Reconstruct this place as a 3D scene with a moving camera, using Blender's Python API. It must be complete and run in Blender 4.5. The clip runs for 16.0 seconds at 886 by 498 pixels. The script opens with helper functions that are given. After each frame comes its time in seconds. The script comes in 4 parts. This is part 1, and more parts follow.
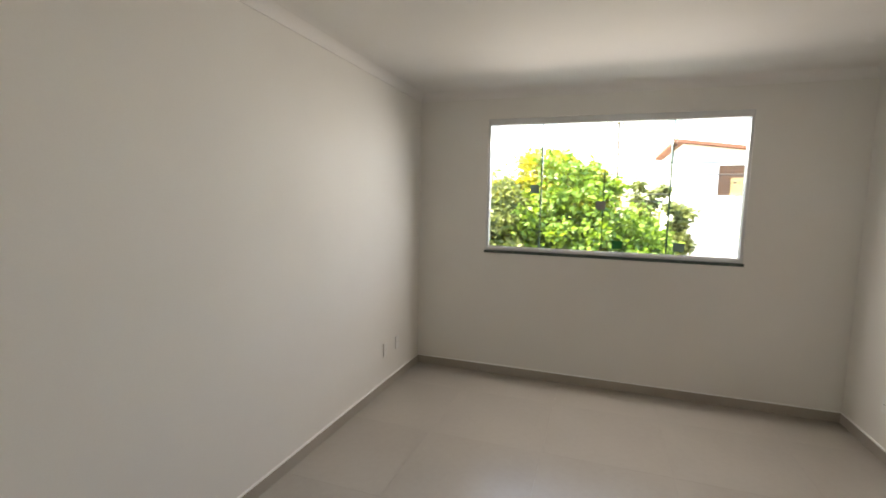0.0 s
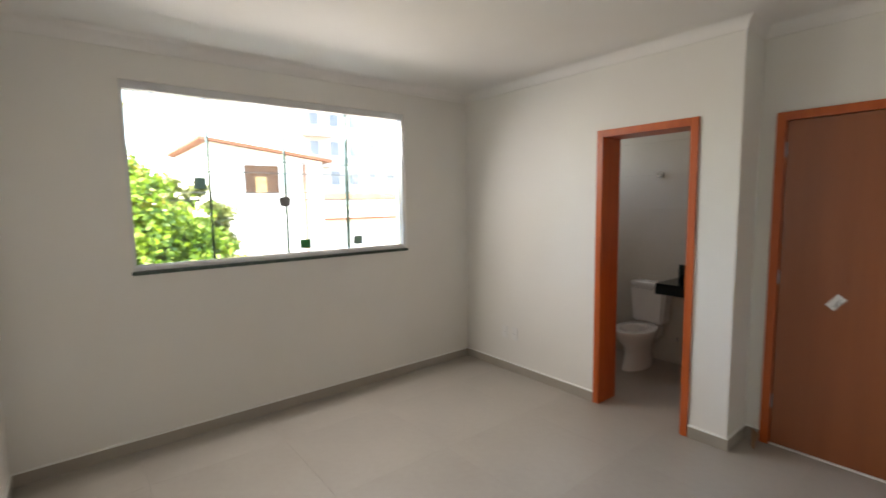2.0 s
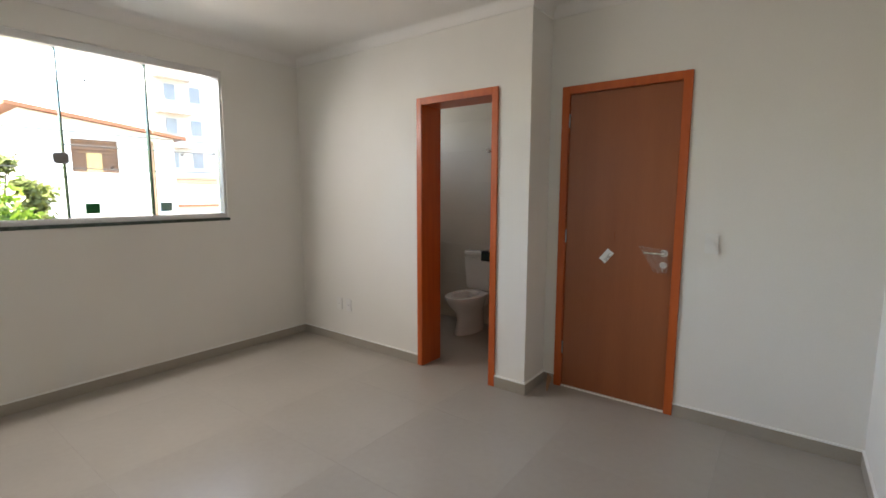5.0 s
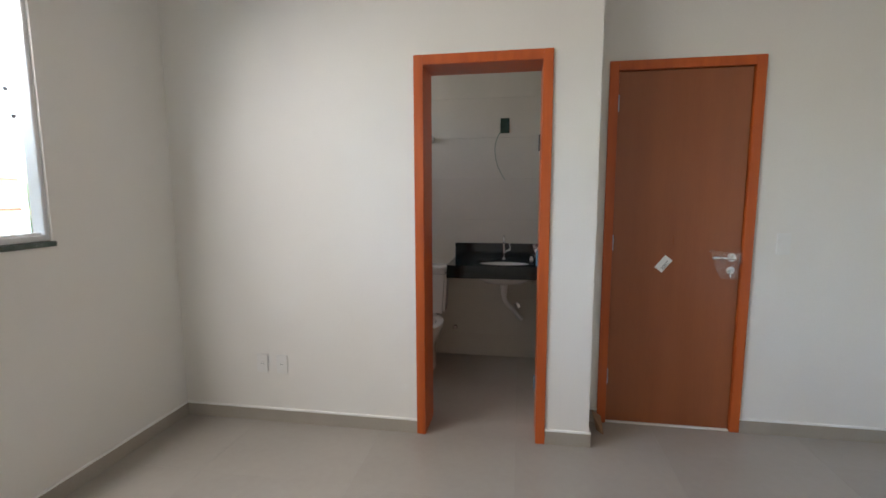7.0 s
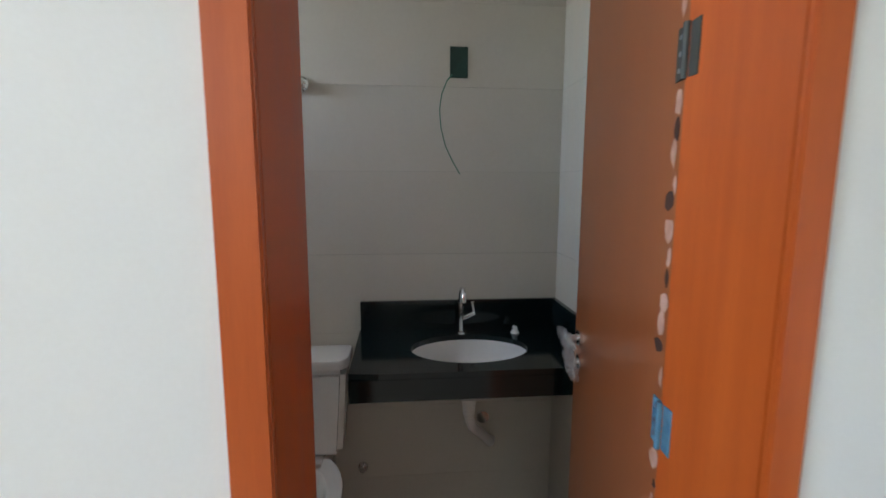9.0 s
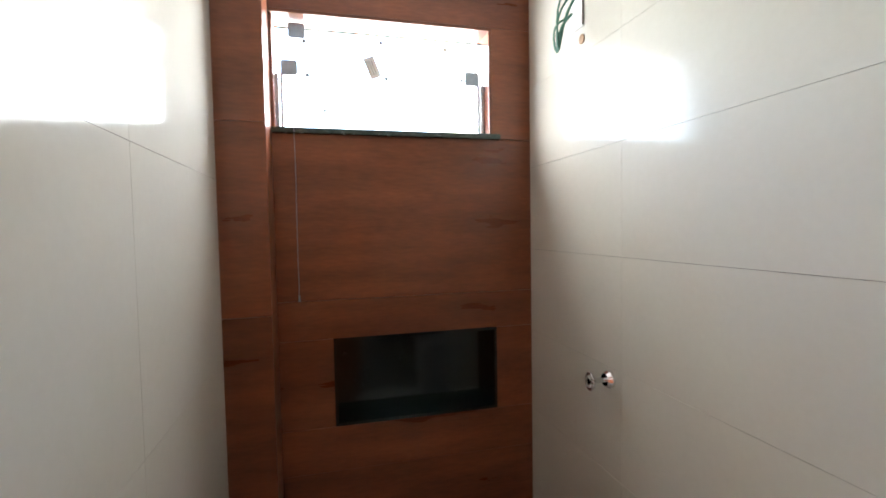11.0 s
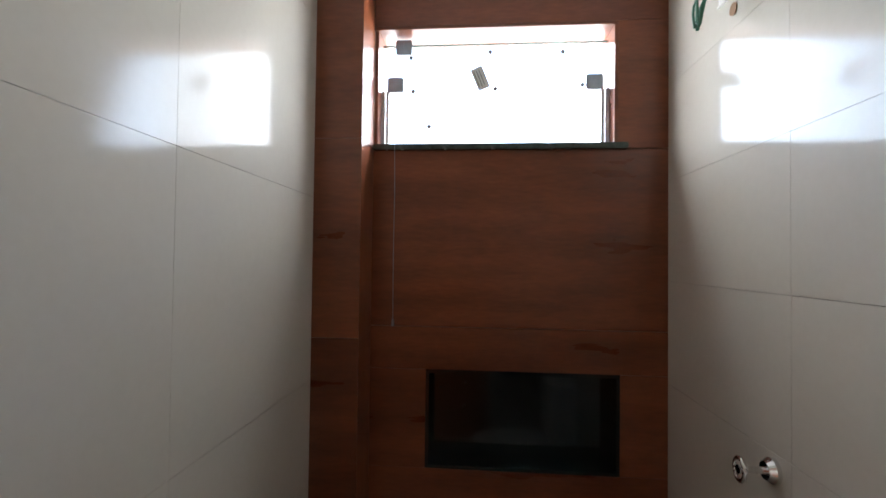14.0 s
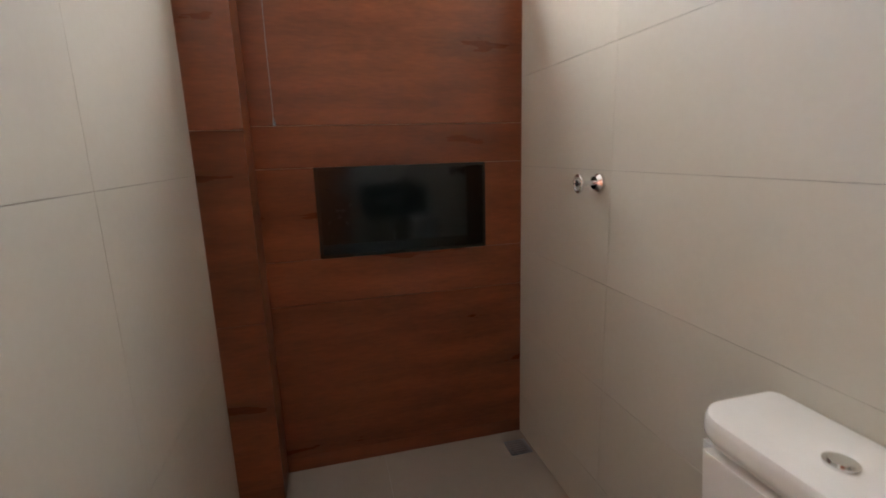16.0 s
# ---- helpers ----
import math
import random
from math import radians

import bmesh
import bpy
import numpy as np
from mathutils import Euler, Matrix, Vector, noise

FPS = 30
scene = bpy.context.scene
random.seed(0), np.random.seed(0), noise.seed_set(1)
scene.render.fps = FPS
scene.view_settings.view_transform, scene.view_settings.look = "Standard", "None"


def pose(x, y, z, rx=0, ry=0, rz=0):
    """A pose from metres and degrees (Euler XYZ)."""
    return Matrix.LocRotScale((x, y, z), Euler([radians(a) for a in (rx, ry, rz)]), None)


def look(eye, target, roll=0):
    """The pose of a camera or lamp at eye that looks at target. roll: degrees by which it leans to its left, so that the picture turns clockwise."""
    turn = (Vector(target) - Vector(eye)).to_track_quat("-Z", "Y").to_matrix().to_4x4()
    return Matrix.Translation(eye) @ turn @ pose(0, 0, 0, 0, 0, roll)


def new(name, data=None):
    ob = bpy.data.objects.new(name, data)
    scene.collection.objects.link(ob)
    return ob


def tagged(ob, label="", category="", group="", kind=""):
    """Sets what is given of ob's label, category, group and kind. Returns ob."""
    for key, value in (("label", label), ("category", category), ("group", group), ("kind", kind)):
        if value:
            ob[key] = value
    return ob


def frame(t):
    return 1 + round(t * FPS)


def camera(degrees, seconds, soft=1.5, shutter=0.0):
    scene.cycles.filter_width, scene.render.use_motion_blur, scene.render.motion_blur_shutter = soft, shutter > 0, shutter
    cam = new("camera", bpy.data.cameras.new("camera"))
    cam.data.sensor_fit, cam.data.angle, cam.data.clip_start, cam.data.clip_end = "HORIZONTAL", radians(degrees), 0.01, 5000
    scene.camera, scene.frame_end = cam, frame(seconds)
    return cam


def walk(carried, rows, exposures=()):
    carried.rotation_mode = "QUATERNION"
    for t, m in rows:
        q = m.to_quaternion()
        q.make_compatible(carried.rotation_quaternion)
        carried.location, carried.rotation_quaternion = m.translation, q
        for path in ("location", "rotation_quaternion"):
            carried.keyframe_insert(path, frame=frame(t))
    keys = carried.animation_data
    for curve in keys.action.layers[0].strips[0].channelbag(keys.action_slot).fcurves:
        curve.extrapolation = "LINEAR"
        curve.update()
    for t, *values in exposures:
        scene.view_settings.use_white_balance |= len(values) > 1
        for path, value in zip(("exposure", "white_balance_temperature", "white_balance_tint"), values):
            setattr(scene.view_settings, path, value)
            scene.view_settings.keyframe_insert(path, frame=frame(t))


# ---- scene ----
cam = camera(87.9, 16.0, soft=1.6, shutter=0.2)
PATH = [
    (0, (-1.846, -1.789, 1.663), (-2.496, 0.091, 1.455), 1.2),
    (0.5, (-2.247, -1.623, 1.583), (-2.458, 0.360, 1.425), 0.7),
    (1, (-2.670, -1.399, 1.540), (-2.461, 0.585, 1.402), 0.2),
    (1.5, (-2.912, -1.265, 1.562), (-2.362, 0.652, 1.419), -0.1),
    (2, (-3.175, -1.075, 1.631), (-1.934, 0.479, 1.427), -0.9),
    (2.5, (-3.185, -1.082, 1.711), (-1.574, 0.071, 1.433), -1.4),
    (3, (-3.139, -1.031, 1.763), (-1.344, -0.226, 1.404), -1.4),
    (3.5, (-3.085, -1.160, 1.731), (-1.228, -0.522, 1.353), -0.9),
    (4, (-2.990, -1.570, 1.605), (-1.211, -0.718, 1.278), -0.7),
    (4.5, (-2.886, -1.578, 1.439), (-1.346, -0.326, 1.190), -0.0),
    (7, (-2.522, 0.397, 1.420), (-0.564, 0.726, 1.175), -0.2),
    (7.5, (-2.124, 0.622, 1.467), (-0.145, 0.736, 1.205), -0.6),
    (8, (-1.567, 0.768, 1.475), (0.416, 0.711, 1.216), -0.0),
    (8.5, (-1.067, 0.767, 1.486), (0.908, 0.619, 1.209), -0.1),
    (9, (-0.534, 0.775, 1.475), (1.438, 0.587, 1.200), 0.2),
    (9.5, (-0.177, 0.716, 1.455), (1.802, 0.864, 1.210), 0.3),
    (10, (0.098, 0.662, 1.546), (1.747, 1.749, 1.230), 1.0),
    (12.5, (0.828, 0.851, 1.674), (0.572, 2.835, 1.684), 0.6),
    (13, (0.826, 0.849, 1.709), (0.586, 2.831, 1.830), 0.8),
    (13.5, (0.786, 0.883, 1.636), (0.594, 2.864, 1.827), 0.8),
    (14, (0.741, 0.903, 1.596), (0.580, 2.896, 1.639), 0.7),
    (14.5, (0.679, 0.858, 1.565), (0.593, 2.853, 1.456), 0.4),
    (15, (0.705, 0.801, 1.448), (0.654, 2.789, 1.238), 0.4),
    (15.5, (0.675, 0.762, 1.411), (0.761, 2.713, 0.980), 0.1),
    (16, (0.586, 0.750, 1.254), (1.070, 2.646, 0.842), -1.7),
]
walk(cam, [(t, look(eye, target, roll)) for t, eye, target, roll in PATH], exposures=[(0.0, 3.55, 6900, 15), (2.0, 3.7, 6750, 15), (4.7, 3.65, 6700, 15), (6.8, 3.75, 6400, 15), (7.6, 4.42, 6050, 15), (8.3, 4.33, 6050, 14), (8.8, 4.03, 5950, 11), (9.5, 4.15, 6000, 7), (9.9, 5.3, 5800, 4), (10.3, 5.3, 6000, 6), (12.5, 4.3, 6550, 13), (14.0, 4.2, 6250, 13), (15.0, 4.4, 6350, 13), (15.5, 4.65, 6500, 14), (16.0, 5.35, 6700, 15)])


# ---- light and exposure ----
world = bpy.data.worlds.new("sky_world")
scene.world = world
world.use_nodes = True
wn = world.node_tree
sky = wn.nodes.new("ShaderNodeTexSky")
sky.sky_type = "NISHITA"
sky.sun_disc = False
sky.sun_elevation = radians(58)
sky.sun_rotation = radians(253)
wn.links.new(sky.outputs[0], wn.nodes["Background"].inputs[0])
wn.nodes["Background"].inputs[1].default_value = 0.15
sun_data = bpy.data.lights.new("sun", "SUN")
sun_data.energy = 4.6
sun_data.angle = radians(0.6)
sun_data.color = (1.0, 0.93, 0.82)
sun = new("sun", sun_data)
sun.matrix_world = look((-20, -6, 33), (0, 0, 0))


# daylight of the sky in the bathroom window's opening
bath_sky_data = bpy.data.lights.new("bath_window_daylight", "AREA")
bath_sky_data.shape = "RECTANGLE"
bath_sky_data.size, bath_sky_data.size_y = 0.95, 0.52
bath_sky_data.energy = 1.25
bath_sky_data.color = (0.93, 0.97, 1.0)
bath_sky = new("bath_window_daylight", bath_sky_data)
bath_sky.matrix_world = look((0.782, 2.668, 2.235), (0.782, 0.0, 2.235))
# daylight of the upper sky in the bedroom window's opening
room_sky_data = bpy.data.lights.new("bedroom_window_daylight", "AREA")
room_sky_data.shape = "RECTANGLE"
room_sky_data.size, room_sky_data.size_y = 2.04, 0.20
room_sky_data.energy = 3.0
room_sky_data.spread = radians(145)
room_sky_data.color = (1.0, 0.98, 0.94)
room_sky = new("bedroom_window_daylight", room_sky_data)
room_sky.matrix_world = look((-1.83, 2.63, 2.275), (-1.83, 0.0, 0.45))


# ---- small helpers ----
def box(bm, x0, x1, y0, y1, z0, z1):
    vs = [bm.verts.new((x, y, z)) for x in (x0, x1) for y in (y0, y1) for z in (z0, z1)]
    for q in ((0, 1, 3, 2), (4, 6, 7, 5), (0, 4, 5, 1), (2, 3, 7, 6), (0, 2, 6, 4), (1, 5, 7, 3)):
        bm.faces.new([vs[i] for i in q])
    return vs


def rounded(bm, width, segments=2):
    bmesh.ops.recalc_face_normals(bm, faces=bm.faces)
    bmesh.ops.bevel(bm, geom=list(bm.edges), offset=width, segments=segments, affect="EDGES", clamp_overlap=True)


def boxes(*dims, bevel=0.0, segments=2):
    bm = bmesh.new()
    for d in dims:
        box(bm, *d)
    if bevel:
        rounded(bm, bevel, segments)
    return bm


def rod(bm, a, b, r, r2=None, n=16):
    """A round bar from a to b."""
    a, b = Vector(a), Vector(b)
    m = Matrix.Translation((a + b) / 2) @ (b - a).to_track_quat("Z", "Y").to_matrix().to_4x4()
    bmesh.ops.create_cone(bm, cap_ends=True, segments=n, radius1=r, radius2=r if r2 is None else r2, depth=(b - a).length, matrix=m)


def tube(bm, points, r, n=10):
    """A bent pipe along points."""
    pts = [Vector(p) for p in points]
    rings = []
    up = Vector((0.13, 0.29, 0.95))
    for i, p in enumerate(pts):
        d = (pts[min(i + 1, len(pts) - 1)] - pts[max(i - 1, 0)]).normalized()
        u = d.cross(up).normalized()
        v = d.cross(u)
        rings.append([bm.verts.new(p + r * (math.cos(2 * math.pi * k / n) * u + math.sin(2 * math.pi * k / n) * v)) for k in range(n)])
    for a, b in zip(rings, rings[1:]):
        for k in range(n):
            bm.faces.new((a[k], a[(k + 1) % n], b[(k + 1) % n], b[k]))
    bm.faces.new(rings[0])
    bm.faces.new(rings[-1])


def lathe(bm, rings, n=32, cap_start=True, cap_end=True):
    """Ovals (cx, cy, z, rx, ry) skinned one after another."""
    loops = []
    for cx, cy, z, rx, ry in rings:
        loops.append([bm.verts.new((cx + rx * math.cos(2 * math.pi * k / n), cy + ry * math.sin(2 * math.pi * k / n), z)) for k in range(n)])
    for a, b in zip(loops, loops[1:]):
        for k in range(n):
            bm.faces.new((a[k], a[(k + 1) % n], b[(k + 1) % n], b[k]))
    if cap_start:
        bm.faces.new(loops[0])
    if cap_end:
        bm.faces.new(loops[-1])


def mesh_of(name, bm, material, smooth=False):
    bmesh.ops.recalc_face_normals(bm, faces=bm.faces)
    me = bpy.data.meshes.new(name)
    bm.to_mesh(me)
    bm.free()
    me.materials.append(material)
    if smooth:
        for p in me.polygons:
            p.use_smooth = True
        me.set_sharp_from_angle(angle=radians(40))
    return me


def part(name, bm, material, parent, label="", smooth=False):
    ob = new(name, mesh_of(name, bm, material, smooth))
    ob.parent = parent
    if label:
        tagged(ob, label)
    return ob


def thing(name, label, category, bm=None, material=None, group="", kind="", smooth=False, at=None):
    ob = new(name, mesh_of(name, bm, material, smooth) if bm else None)
    if at:
        ob.location = at
    return tagged(ob, label, category, group, kind)


# ---- materials ----
def shader(name):
    mat = bpy.data.materials.new(name)
    mat.use_nodes = True
    nt = mat.node_tree
    return mat, nt, nt.nodes["Principled BSDF"]


def surface(name, dark, light, rough=0.5, scale=4.0, fine=60.0, bump=0.1, metal=0.0, stretch=(1, 1, 1), spec=0.5, rand=0.0, coat=0.0, rough_var=0.08, deep=0.004):
    """A worn two-scale surface: broad blotches between two colours, fine grain and relief."""
    mat, nt, b = shader(name)
    tc = nt.nodes.new("ShaderNodeTexCoord")
    mp = nt.nodes.new("ShaderNodeMapping")
    mp.inputs["Scale"].default_value = stretch
    nt.links.new(tc.outputs["Object"], mp.inputs[0])
    info = nt.nodes.new("ShaderNodeObjectInfo")
    add = nt.nodes.new("ShaderNodeVectorMath")
    add.operation = "MULTIPLY_ADD"
    nt.links.new(info.outputs["Random"], add.inputs[0])
    add.inputs[1].default_value = (17.0, 31.0, 11.0) if rand else (0, 0, 0)
    nt.links.new(mp.outputs[0], add.inputs[2])
    big = nt.nodes.new("ShaderNodeTexNoise")
    big.inputs["Scale"].default_value = scale
    big.inputs["Detail"].default_value = 5
    small = nt.nodes.new("ShaderNodeTexNoise")
    small.inputs["Scale"].default_value = fine
    small.inputs["Detail"].default_value = 4
    for n in (big, small):
        nt.links.new(add.outputs[0], n.inputs["Vector"])
    mix = nt.nodes.new("ShaderNodeMath")
    mix.operation = "MULTIPLY_ADD"
    nt.links.new(small.outputs["Fac"], mix.inputs[0])
    mix.inputs[1].default_value = 0.35
    nt.links.new(big.outputs["Fac"], mix.inputs[2])
    ramp = nt.nodes.new("ShaderNodeValToRGB")
    ramp.color_ramp.elements[0].position, ramp.color_ramp.elements[1].position = 0.42, 0.92
    ramp.color_ramp.elements[0].color, ramp.color_ramp.elements[1].color = (*dark, 1), (*light, 1)
    nt.links.new(mix.outputs[0], ramp.inputs[0])
    out = ramp.outputs[0]
    if rand:
        hsv = nt.nodes.new("ShaderNodeHueSaturation")
        mr = nt.nodes.new("ShaderNodeMapRange")
        mr.inputs[3].default_value, mr.inputs[4].default_value = 1 - rand, 1 + rand
        nt.links.new(info.outputs["Random"], mr.inputs[0])
        nt.links.new(mr.outputs[0], hsv.inputs["Value"])
        nt.links.new(out, hsv.inputs["Color"])
        out = hsv.outputs[0]
    nt.links.new(out, b.inputs["Base Color"])
    rr = nt.nodes.new("ShaderNodeMapRange")
    rr.inputs[3].default_value, rr.inputs[4].default_value = max(0.02, rough - rough_var), rough + rough_var
    nt.links.new(big.outputs["Fac"], rr.inputs[0])
    nt.links.new(rr.outputs[0], b.inputs["Roughness"])
    b.inputs["Metallic"].default_value = metal
    b.inputs["Specular IOR Level"].default_value = spec
    b.inputs["Coat Weight"].default_value = coat
    b.inputs["Coat Roughness"].default_value = 0.12
    if bump:
        bp = nt.nodes.new("ShaderNodeBump")
        bp.inputs["Strength"].default_value = bump
        bp.inputs["Distance"].default_value = deep
        nt.links.new(mix.outputs[0], bp.inputs["Height"])
        nt.links.new(bp.outputs[0], b.inputs["Normal"])
    return mat


def glass_material(name, tint, rough=0.0, clear=0.9):
    """Thin window glass: lets light straight through, with a clear gloss."""
    mat, nt, b = shader(name)
    tr = nt.nodes.new("ShaderNodeBsdfTransparent")
    tr.inputs[0].default_value = (*tint, 1)
    gl = nt.nodes.new("ShaderNodeBsdfGlossy")
    gl.inputs["Roughness"].default_value = rough + 0.02
    fr = nt.nodes.new("ShaderNodeFresnel")
    fr.inputs["IOR"].default_value = 1.45
    mx = nt.nodes.new("ShaderNodeMixShader")
    nt.links.new(fr.outputs[0], mx.inputs[0])
    nt.links.new(tr.outputs[0], mx.inputs[1])
    nt.links.new(gl.outputs[0], mx.inputs[2])
    nt.links.new(mx.outputs[0], nt.nodes["Material Output"].inputs[0])
    return mat


PAINT = surface("wall_paint", (0.74, 0.715, 0.665), (0.80, 0.78, 0.735), 0.62, 0.9, 140, 0.10, spec=0.25, deep=0.002)
CEIL = surface("ceiling_paint", (0.76, 0.74, 0.71), (0.82, 0.80, 0.77), 0.75, 1.2, 120, 0.08, spec=0.2, deep=0.002)
FLOOR = surface("floor_porcelain", (0.325, 0.297, 0.258), (0.375, 0.345, 0.302), 0.30, 1.1, 25, 0.0, spec=0.5, rough_var=0.02, deep=0.001)
GROUT = surface("floor_grout", (0.27, 0.245, 0.21), (0.33, 0.30, 0.26), 0.8, 8, 120, 0.2)
SKIRT = surface("skirting_porcelain", (0.33, 0.295, 0.245), (0.39, 0.352, 0.30), 0.35, 2.5, 90, 0.02, rand=0.02, deep=0.001)
CAULK = surface("white_caulk", (0.82, 0.81, 0.78), (0.88, 0.87, 0.84), 0.6, 20, 150, 0.2)
FRAME = surface("door_frame_wood", (0.41, 0.074, 0.010), (0.53, 0.108, 0.016), 0.38, 3, 60, 0.05, stretch=(9, 9, 0.6), coat=0.15)
LEAF = surface("door_leaf_wood", (0.245, 0.069, 0.021), (0.31, 0.093, 0.029), 0.30, 1.6, 40, 0.03, stretch=(5, 5, 0.35), coat=0.35)
WALLTILE = surface("white_glazed_tile", (0.56, 0.527, 0.452), (0.61, 0.577, 0.502), 0.11, 2.0, 60, 0.015, spec=0.17, rand=0.012, rough_var=0.03, deep=0.001)
TILEGROUT = surface("tile_grout", (0.38, 0.345, 0.285), (0.55, 0.515, 0.455), 0.85, 12, 150, 0.2)
WOODTILE = surface("wood_look_tile", (0.105, 0.028, 0.011), (0.265, 0.080, 0.031), 0.30, 2.0, 22, 0.04, stretch=(1.0, 1.0, 5.0), rand=0.10, deep=0.002)
GRANITE = surface("black_granite", (0.002, 0.006, 0.007), (0.008, 0.017, 0.019), 0.10, 60, 300, 0.01, rough_var=0.04)
CHROME = surface("chrome", (0.72, 0.72, 0.72), (0.85, 0.85, 0.84), 0.12, 20, 200, 0.01, metal=1.0, rough_var=0.04)
CERAMIC = surface("white_ceramic", (0.78, 0.77, 0.74), (0.84, 0.83, 0.80), 0.10, 5, 80, 0.0, coat=0.3, rough_var=0.03)
PLASTIC = surface("white_plastic", (0.74, 0.73, 0.70), (0.80, 0.79, 0.76), 0.35, 10, 120, 0.02)
ALU = surface("white_aluminium", (0.62, 0.62, 0.61), (0.72, 0.72, 0.71), 0.35, 6, 90, 0.03)
DARKALU = surface("dark_rubber_seal", (0.03, 0.035, 0.03), (0.06, 0.065, 0.06), 0.6, 12, 90, 0.05)
GREENSILL = surface("green_granite_sill", (0.03, 0.05, 0.04), (0.09, 0.12, 0.10), 0.25, 40, 200, 0.02)
PANE = glass_material("window_glass", (0.93, 0.97, 0.94))
FROST = glass_material("bath_window_glass", (0.95, 0.97, 0.97))
EDGE = surface("glass_edge", (0.03, 0.06, 0.045), (0.07, 0.11, 0.09), 0.2, 10, 90, 0.0)


def sticker_material(name, colour):
    """Thin vinyl that lets some daylight through."""
    mat, nt, b = shader(name)
    no = nt.nodes.new("ShaderNodeTexNoise")
    no.inputs["Scale"].default_value = 60
    hs = nt.nodes.new("ShaderNodeHueSaturation")
    hs.inputs["Color"].default_value = (*colour, 1)
    nt.links.new(no.outputs["Fac"], hs.inputs["Value"])
    tl = nt.nodes.new("ShaderNodeBsdfTranslucent")
    nt.links.new(hs.outputs[0], tl.inputs[0])
    nt.links.new(hs.outputs[0], b.inputs["Base Color"])
    mx = nt.nodes.new("ShaderNodeMixShader")
    mx.inputs[0].default_value = 0.6
    nt.links.new(b.outputs[0], mx.inputs[1])
    nt.links.new(tl.outputs[0], mx.inputs[2])
    nt.links.new(mx.outputs[0], nt.nodes["Material Output"].inputs[0])
    return mat


GREENPAD = sticker_material("green_sticker", (0.07, 0.42, 0.14))
GREYPAD = sticker_material("grey_sticker", (0.55, 0.70, 0.60))
DARKHOLE = surface("dark_green_box", (0.008, 0.03, 0.022), (0.02, 0.06, 0.045), 0.6, 10, 90, 0.05)
WIRE = surface("green_wire", (0.02, 0.10, 0.06), (0.05, 0.20, 0.13), 0.45, 10, 90, 0.0)
PAPER = surface("paper_label", (0.72, 0.72, 0.70), (0.82, 0.82, 0.80), 0.7, 10, 90, 0.02)
# dark tone for chipped wood and for a painted shadow strip
CHIPSHADOW = surface("dark_chips_and_shadow", (0.03, 0.012, 0.008), (0.07, 0.03, 0.02), 0.8, 20, 90, 0.1)
INK = surface("grey_ink", (0.22, 0.22, 0.22), (0.32, 0.32, 0.32), 0.7, 10, 90, 0.0)
BLUEFILM = surface("blue_protective_film", (0.05, 0.13, 0.20), (0.11, 0.23, 0.32), 0.25, 25, 120, 0.1)
SCRAPED = surface("scraped_veneer", (0.38, 0.19, 0.13), (0.58, 0.36, 0.28), 0.6, 20, 90, 0.15)
BRUSHED = surface("steel_hinge", (0.30, 0.36, 0.42), (0.45, 0.50, 0.56), 0.35, 20, 150, 0.03, metal=1.0)

# ---- plan ----
XL, XR, YW, YB, H = -3.585, 0.0, 2.50, -1.82, 2.70     # bedroom: left, bath wall, window wall, back wall, ceiling
XE = 0.31                                              # recessed wall of the entry door
BX0, BX1, BY0, BY1, BH = 0.205, 1.37, 0.10, 2.50, 2.66  # bathroom tile faces
WX0, WX1, WZ0, WZ1 = -2.90, -0.757, 1.204, 2.432          # bedroom window opening
QX0, QX1, QZ0, QZ1 = 0.36, 1.205, 1.997, 2.42            # bathroom window opening
NX0, NX1, NZ0, NZ1 = 0.557, 1.214, 0.873, 1.212         # niche
DY0, DY1, DZ = 0.240, 0.978, 2.15                      # bath door, outer casing
EY0, EY1 = -0.90, -0.09                                # entry door, outer casing
CX, CY = 0.36, 2.34                                    # shaft corner in the shower


def structure(name, label, bm, material, category="wall"):
    return thing(name, label, category, bm, material, kind="structure")


floor = structure("floor", "greige porcelain tile floor with fine joints", boxes((XL - 0.2, 1.6, YB - 0.2, YW + 0.16, -0.2, -0.010)), GROUT, "floor")
ceiling = structure("ceiling", "plain white painted bedroom ceiling", boxes((XL - 0.15, 0.0, YB - 0.15, YW + 0.15, H, H + 0.15), (0.0, XE + 0.14, YB - 0.15, 0.0, H, H + 0.15)), CEIL, "ceiling")
bath_ceiling = structure("ceiling_bathroom", "white plaster bathroom ceiling", boxes((0.0, BX1 + 0.15, 0.0, YW + 0.15, BH, BH + 0.15)), CEIL, "ceiling")
wall_west = structure("wall_west", "plain white painted bedroom wall", boxes((XL - 0.15, XL, YB - 0.15, YW + 0.15, -0.2, H)), PAINT)
wall_south = structure("wall_south", "plain white painted back wall", boxes((XL, XE + 0.14, YB - 0.15, YB, -0.2, H)), PAINT)
wall_north = structure("wall_north", "white painted bedroom wall with a wide window", boxes(
    (XL, WX0, YW, YW + 0.15, -0.2, H), (WX1, 0.0, YW, YW + 0.15, -0.2, H), (WX0, WX1, YW, YW + 0.15, -0.2, WZ0), (WX0, WX1, YW, YW + 0.15, WZ1, H)), PAINT)
wall_bath = structure("wall_bath", "white painted wall with the bathroom doorway", boxes(
    (0.0, 0.197, 0.092, DY0 + 0.03, -0.2, BH), (0.0, 0.197, DY1 - 0.03, YW + 0.15, -0.2, BH), (0.0, 0.197, DY0 + 0.03, DY1 - 0.03, DZ - 0.03, BH)), PAINT)
wall_return = structure("wall_return", "short white painted return wall beside the door", boxes((0.0, BX1 + 0.15, 0.0, 0.092, -0.2, BH)), PAINT)
